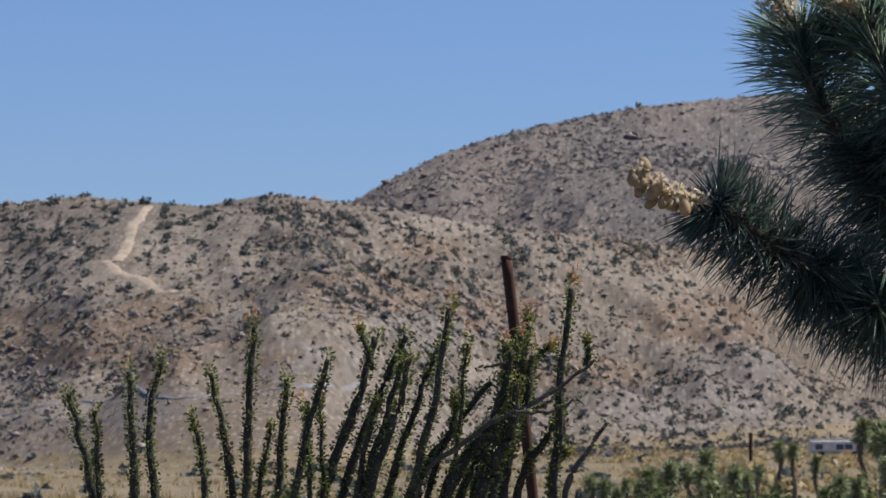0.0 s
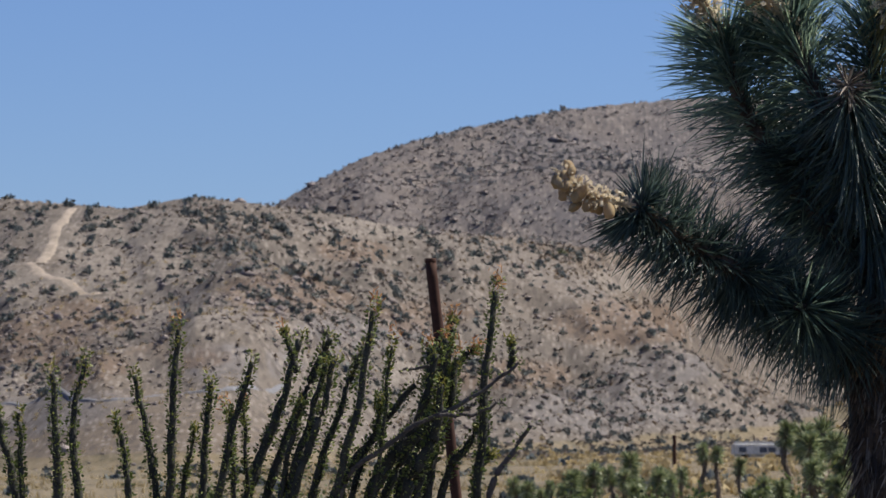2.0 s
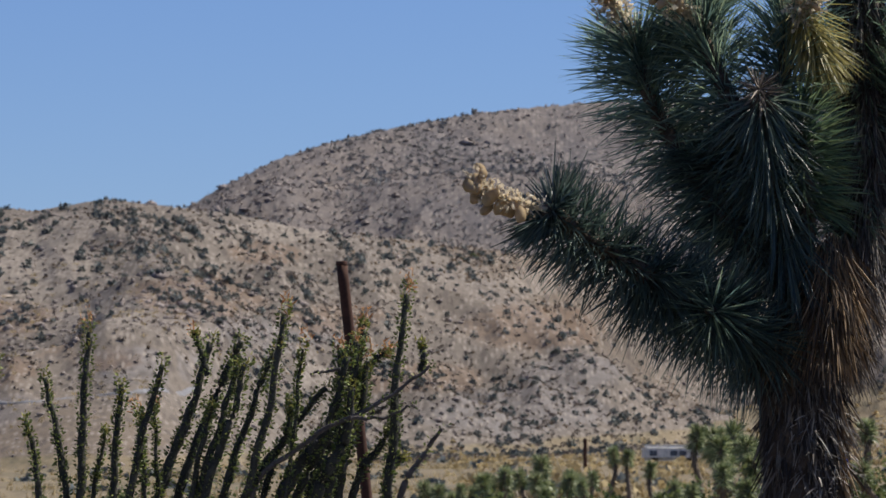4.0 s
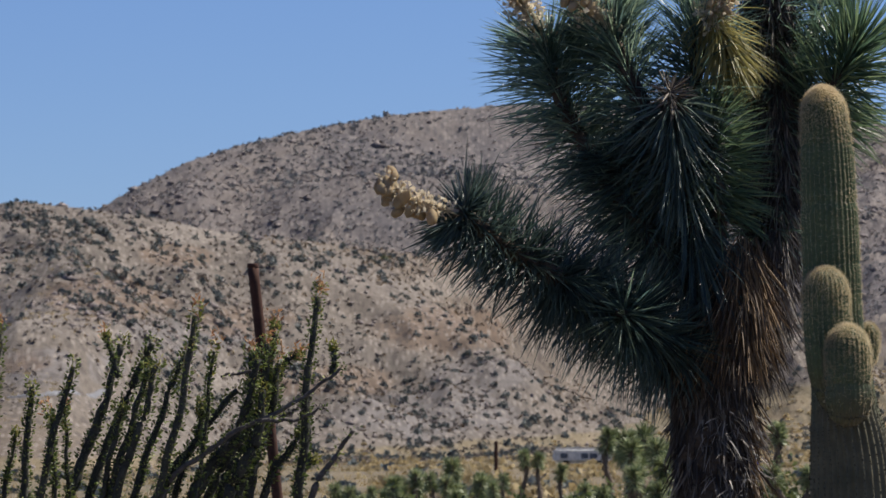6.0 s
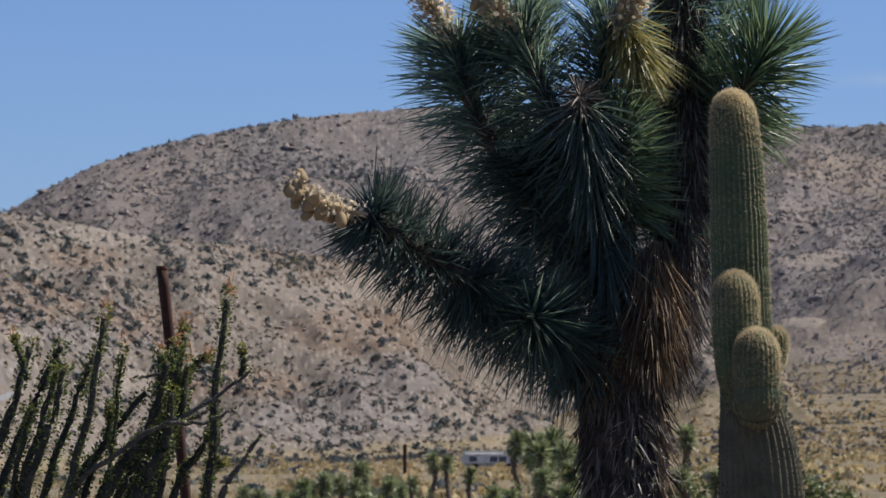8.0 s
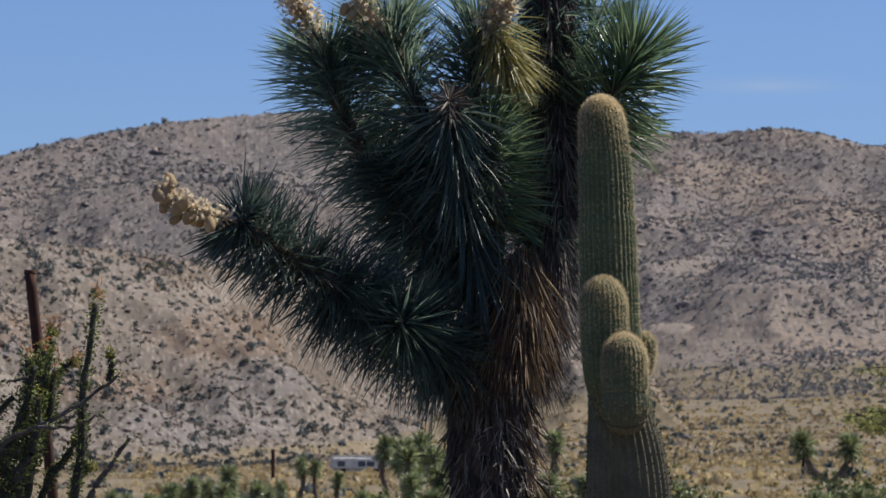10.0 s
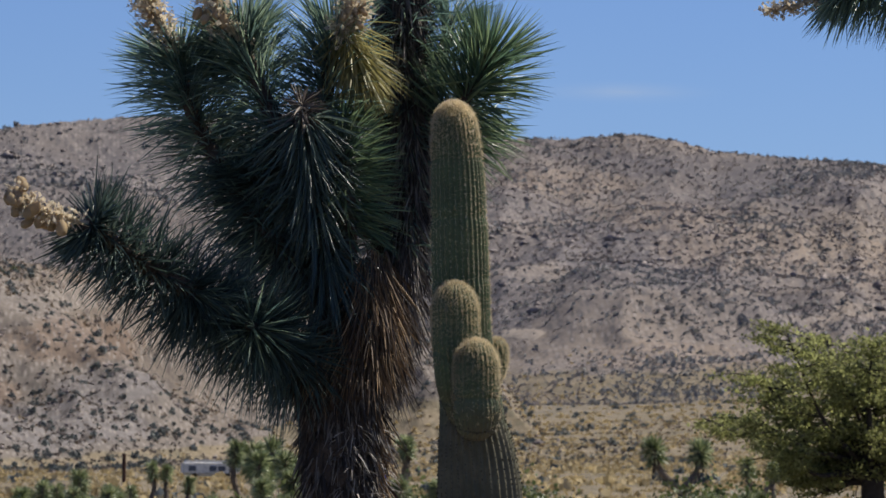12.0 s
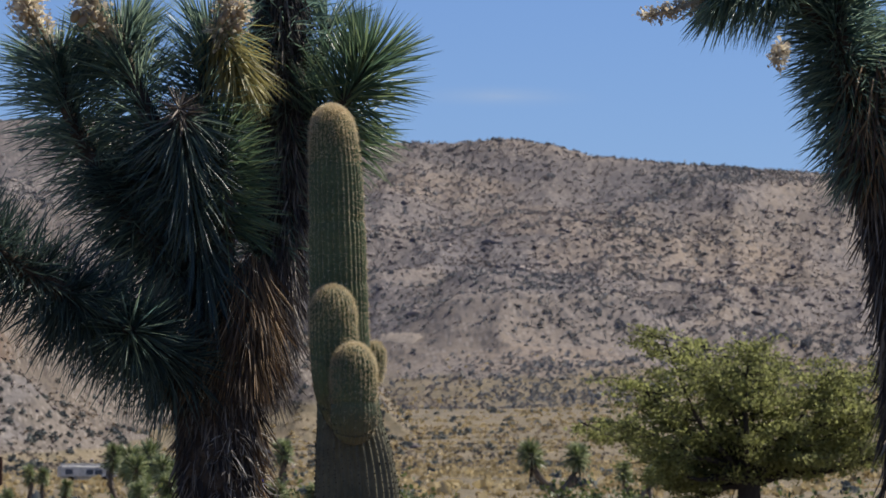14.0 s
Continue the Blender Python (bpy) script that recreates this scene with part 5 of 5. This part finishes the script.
def valley_joshua(seed, heads):
    """A small Joshua tree: forked limbs, each with a ball-ended brush of leaves over a coat of dead ones."""
    g = np.random.default_rng(seed)
    tree = thing("small_joshua_tree", (0, 0, -200), "small sunlit Joshua tree on the valley floor", "tree", "valley Joshua trees")
    tall = g.uniform(1.5, 1.9)
    fork = np.array([0, 0, tall * (0.5 if heads > 1 else 0.8)])
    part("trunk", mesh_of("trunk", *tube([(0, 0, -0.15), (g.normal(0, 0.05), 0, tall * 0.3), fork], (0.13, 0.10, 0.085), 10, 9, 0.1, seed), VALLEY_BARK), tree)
    for k in range(heads):
        a = 2 * np.pi * k / heads + g.uniform(-0.4, 0.4)
        reach = g.uniform(0.3, 0.7) if heads > 1 else 0.08
        tip = fork + np.array([np.cos(a) * reach, np.sin(a) * reach, g.uniform(0.6, 1.3)])
        mid = fork + (tip - fork) * 0.5 + np.array([np.cos(a) * 0.14, np.sin(a) * 0.14, -0.08])
        line = [fork + (0, 0, -0.1), mid, tip]
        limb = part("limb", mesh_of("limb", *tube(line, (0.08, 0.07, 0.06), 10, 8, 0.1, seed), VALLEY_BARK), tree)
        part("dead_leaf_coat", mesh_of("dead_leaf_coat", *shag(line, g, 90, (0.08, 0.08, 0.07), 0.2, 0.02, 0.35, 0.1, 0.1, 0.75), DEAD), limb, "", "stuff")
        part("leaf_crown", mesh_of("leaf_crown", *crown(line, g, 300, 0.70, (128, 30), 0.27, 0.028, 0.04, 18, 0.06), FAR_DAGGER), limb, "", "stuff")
    return tree


def bush(seed, size):
    g = np.random.default_rng(seed)
    ob = thing("green_bush", (0, 0, -200), "leafy green desert bush on the valley floor", "bush", "valley bushes")
    pieces, c = [], []
    for k in range(16):
        w = unit(g.normal(size=3) * (1, 1, 0.5) + (0, 0, 0.7))
        end = w * size * g.uniform(0.35, 0.6)
        pieces.append(tube([(0, 0, -0.05), end * 0.5 + g.normal(scale=0.05, size=3), end], (0.03, 0.008), 6, 5))
        c.append(end * g.uniform(0.5, 1.05, (14, 1)))
    c = np.concatenate(c)
    c = np.repeat(c, 14, 0) + g.normal(scale=0.09 * size, size=(len(c) * 14, 3))
    c[:, 2] = np.abs(c[:, 2])
    part("twigs", mesh_of("twigs", *join(*pieces), MESQ_BARK), ob)
    part("foliage", mesh_of("foliage", *flakes(c, g.uniform(0.05, 0.11, len(c)), g, 0.4), BUSH_LEAF), ob, "", "stuff")
    return ob


def plant_out(models, places, seed):
    """Copies of the models at (which, bearing, distance, rise of the top, turn if any)."""
    g = np.random.default_rng(seed)
    tops = [max(v.co.z for o in m.children_recursive for v in o.data.vertices) for m in models]
    for which, b, y, rise, *turn in places:
        x = b * y / 1000
        z = float(land(x, y)) - 0.03
        s = (EYE + rise * y / 1000 - z) / tops[which]
        o = copy_thing(models[which], Matrix.Identity(4))
        o.matrix_basis = Matrix.LocRotScale((x, y, z), Euler((0, 0, turn[0] if turn else g.uniform(0, 6.28))), (s, s, s))
    for m in models:
        for o in (*m.children_recursive, m):
            bpy.data.objects.remove(o)


plant_out([valley_joshua(s, h) for s, h in ((1, 1), (2, 2), (3, 3), (4, 4))], [
    (2, -21.4, 100, 1.8), (0, -17.5, 95, 0.9), (1, -14.2, 105, 3.2), (3, -10.3, 112, 4.5), (2, -2.5, 118, 4.1), (1, 1.2, 122, 6.8), (2, 3.3, 108, 3.6), (0, 6.2, 95, 1.9),
    (0, 8.9, 112, 3.6), (0, 12.3, 130, 8.4), (0, 16.0, 130, 7.8), (0, 20.7, 122, 5.5), (2, 25.4, 100, 2.0),
    (0, 30.0, 122, 12.9), (1, 33.2, 118, 11.0), (2, 36.8, 124, 14.1), (1, 40.6, 120, 11.0), (1, 35.4, 104, 5.4),
], 3)
plant_out([valley_joshua(s, h) for s, h in ((6, 1), (7, 2), (8, 2))], [
    (0, 62.4, 122, 14.2), (1, 117.7, 124, 14.7, 0.0), (2, 133.3, 128, 12.7, 0.3), (1, 115.6, 95, 2.4), (1, 126.2, 98, 3.6), (0, 136.2, 122, 9.3), (1, 66.5, 105, 6.0),
], 5)
plant_out([bush(1, 1.5), bush(2, 1.9), bush(3, 1.2)], [
    (0, 88.2, 110, 8.5), (1, 125.4, 116, 8.1), (2, 130.0, 114, 6.5), (0, 171.1, 92, 8.3), (1, 178.6, 92, 7.4), (1, 66.8, 118, 8.0), (2, -85.3, 100, 1.2), (0, -5.8, 104, 2.1), (2, -12.5, 95, 0.2),
    (1, 7.5, 98, 1.2), (2, 22.0, 98, 0.8), (0, -1.4, 96, 0.8), (2, 13.7, 98, 0.8), (2, 28.0, 102, 3.5), (0, 42.0, 110, 6.0), (2, -45.0, 100, 0.5), (0, -62.0, 104, 1.5),
    (0, -14.9, on_slope(-14.9, 45.2)[1], 46.4), (2, -17.6, on_slope(-17.6, 45.0)[1], 46.0),
], 4)


def trailer():
    """A long low white trailer with a row of dark windows."""
    y, x = 345.0, 24.2 * 0.345
    z = float(land(x, y))
    ob = thing("trailer", (x, y, z), "long low white trailer with dark windows parked on the flat", "trailer")
    bm = bmesh.new()
    bmesh.ops.create_cube(bm, size=1, matrix=Matrix.Translation((0, 0, 0.75)) @ Matrix.Diagonal((4.0, 2.2, 1.1, 1)))
    bmesh.ops.bevel(bm, geom=bm.edges[:], offset=0.22, segments=3, affect="EDGES")
    me = bpy.data.meshes.new("body")
    bm.to_mesh(me)
    me.materials.append(WHITE_PAINT)
    part("body", me, ob)
    for wx in (-1.25, 0.15, 0.75):
        bm = bmesh.new()
        bmesh.ops.create_cube(bm, size=1, matrix=Matrix.Translation((wx, -1.105, 0.72)) @ Matrix.Diagonal((0.5, 0.03, 0.36, 1)))
        me = bpy.data.meshes.new("window")
        bm.to_mesh(me)
        me.materials.append(DARK_GLASS)
        part("window", me, ob, "dark window pane")
    for sx in (-1.1, 1.1):
        part("wheel", mesh_of("wheel", *tube([(sx, -1.0, 0.22), (sx, -0.8, 0.22)], (0.24, 0.24), 4, 14), MESQ_BARK), ob)


trailer()


def barrel():
    x, y = 58.5 * 0.2, 200.0
    z = float(land(x, y))
    ob = thing("barrel", (x, y, z), "bright blue plastic barrel on the valley floor", "barrel")
    top = EYE + 6.6 * y / 1000 - z
    part("drum", mesh_of("drum", *tube([(0, 0, 0), (0, 0, top * 0.5), (0, 0, top)], (0.11, 0.12, 0.11), 14, 18), BLUE_PLASTIC, True), ob)
    part("lid", mesh_of("lid", *tube([(0, 0, top), (0, 0, top + 0.03)], (0.12, 0.11), 4, 18), BLUE_PLASTIC, True), ob)


barrel()
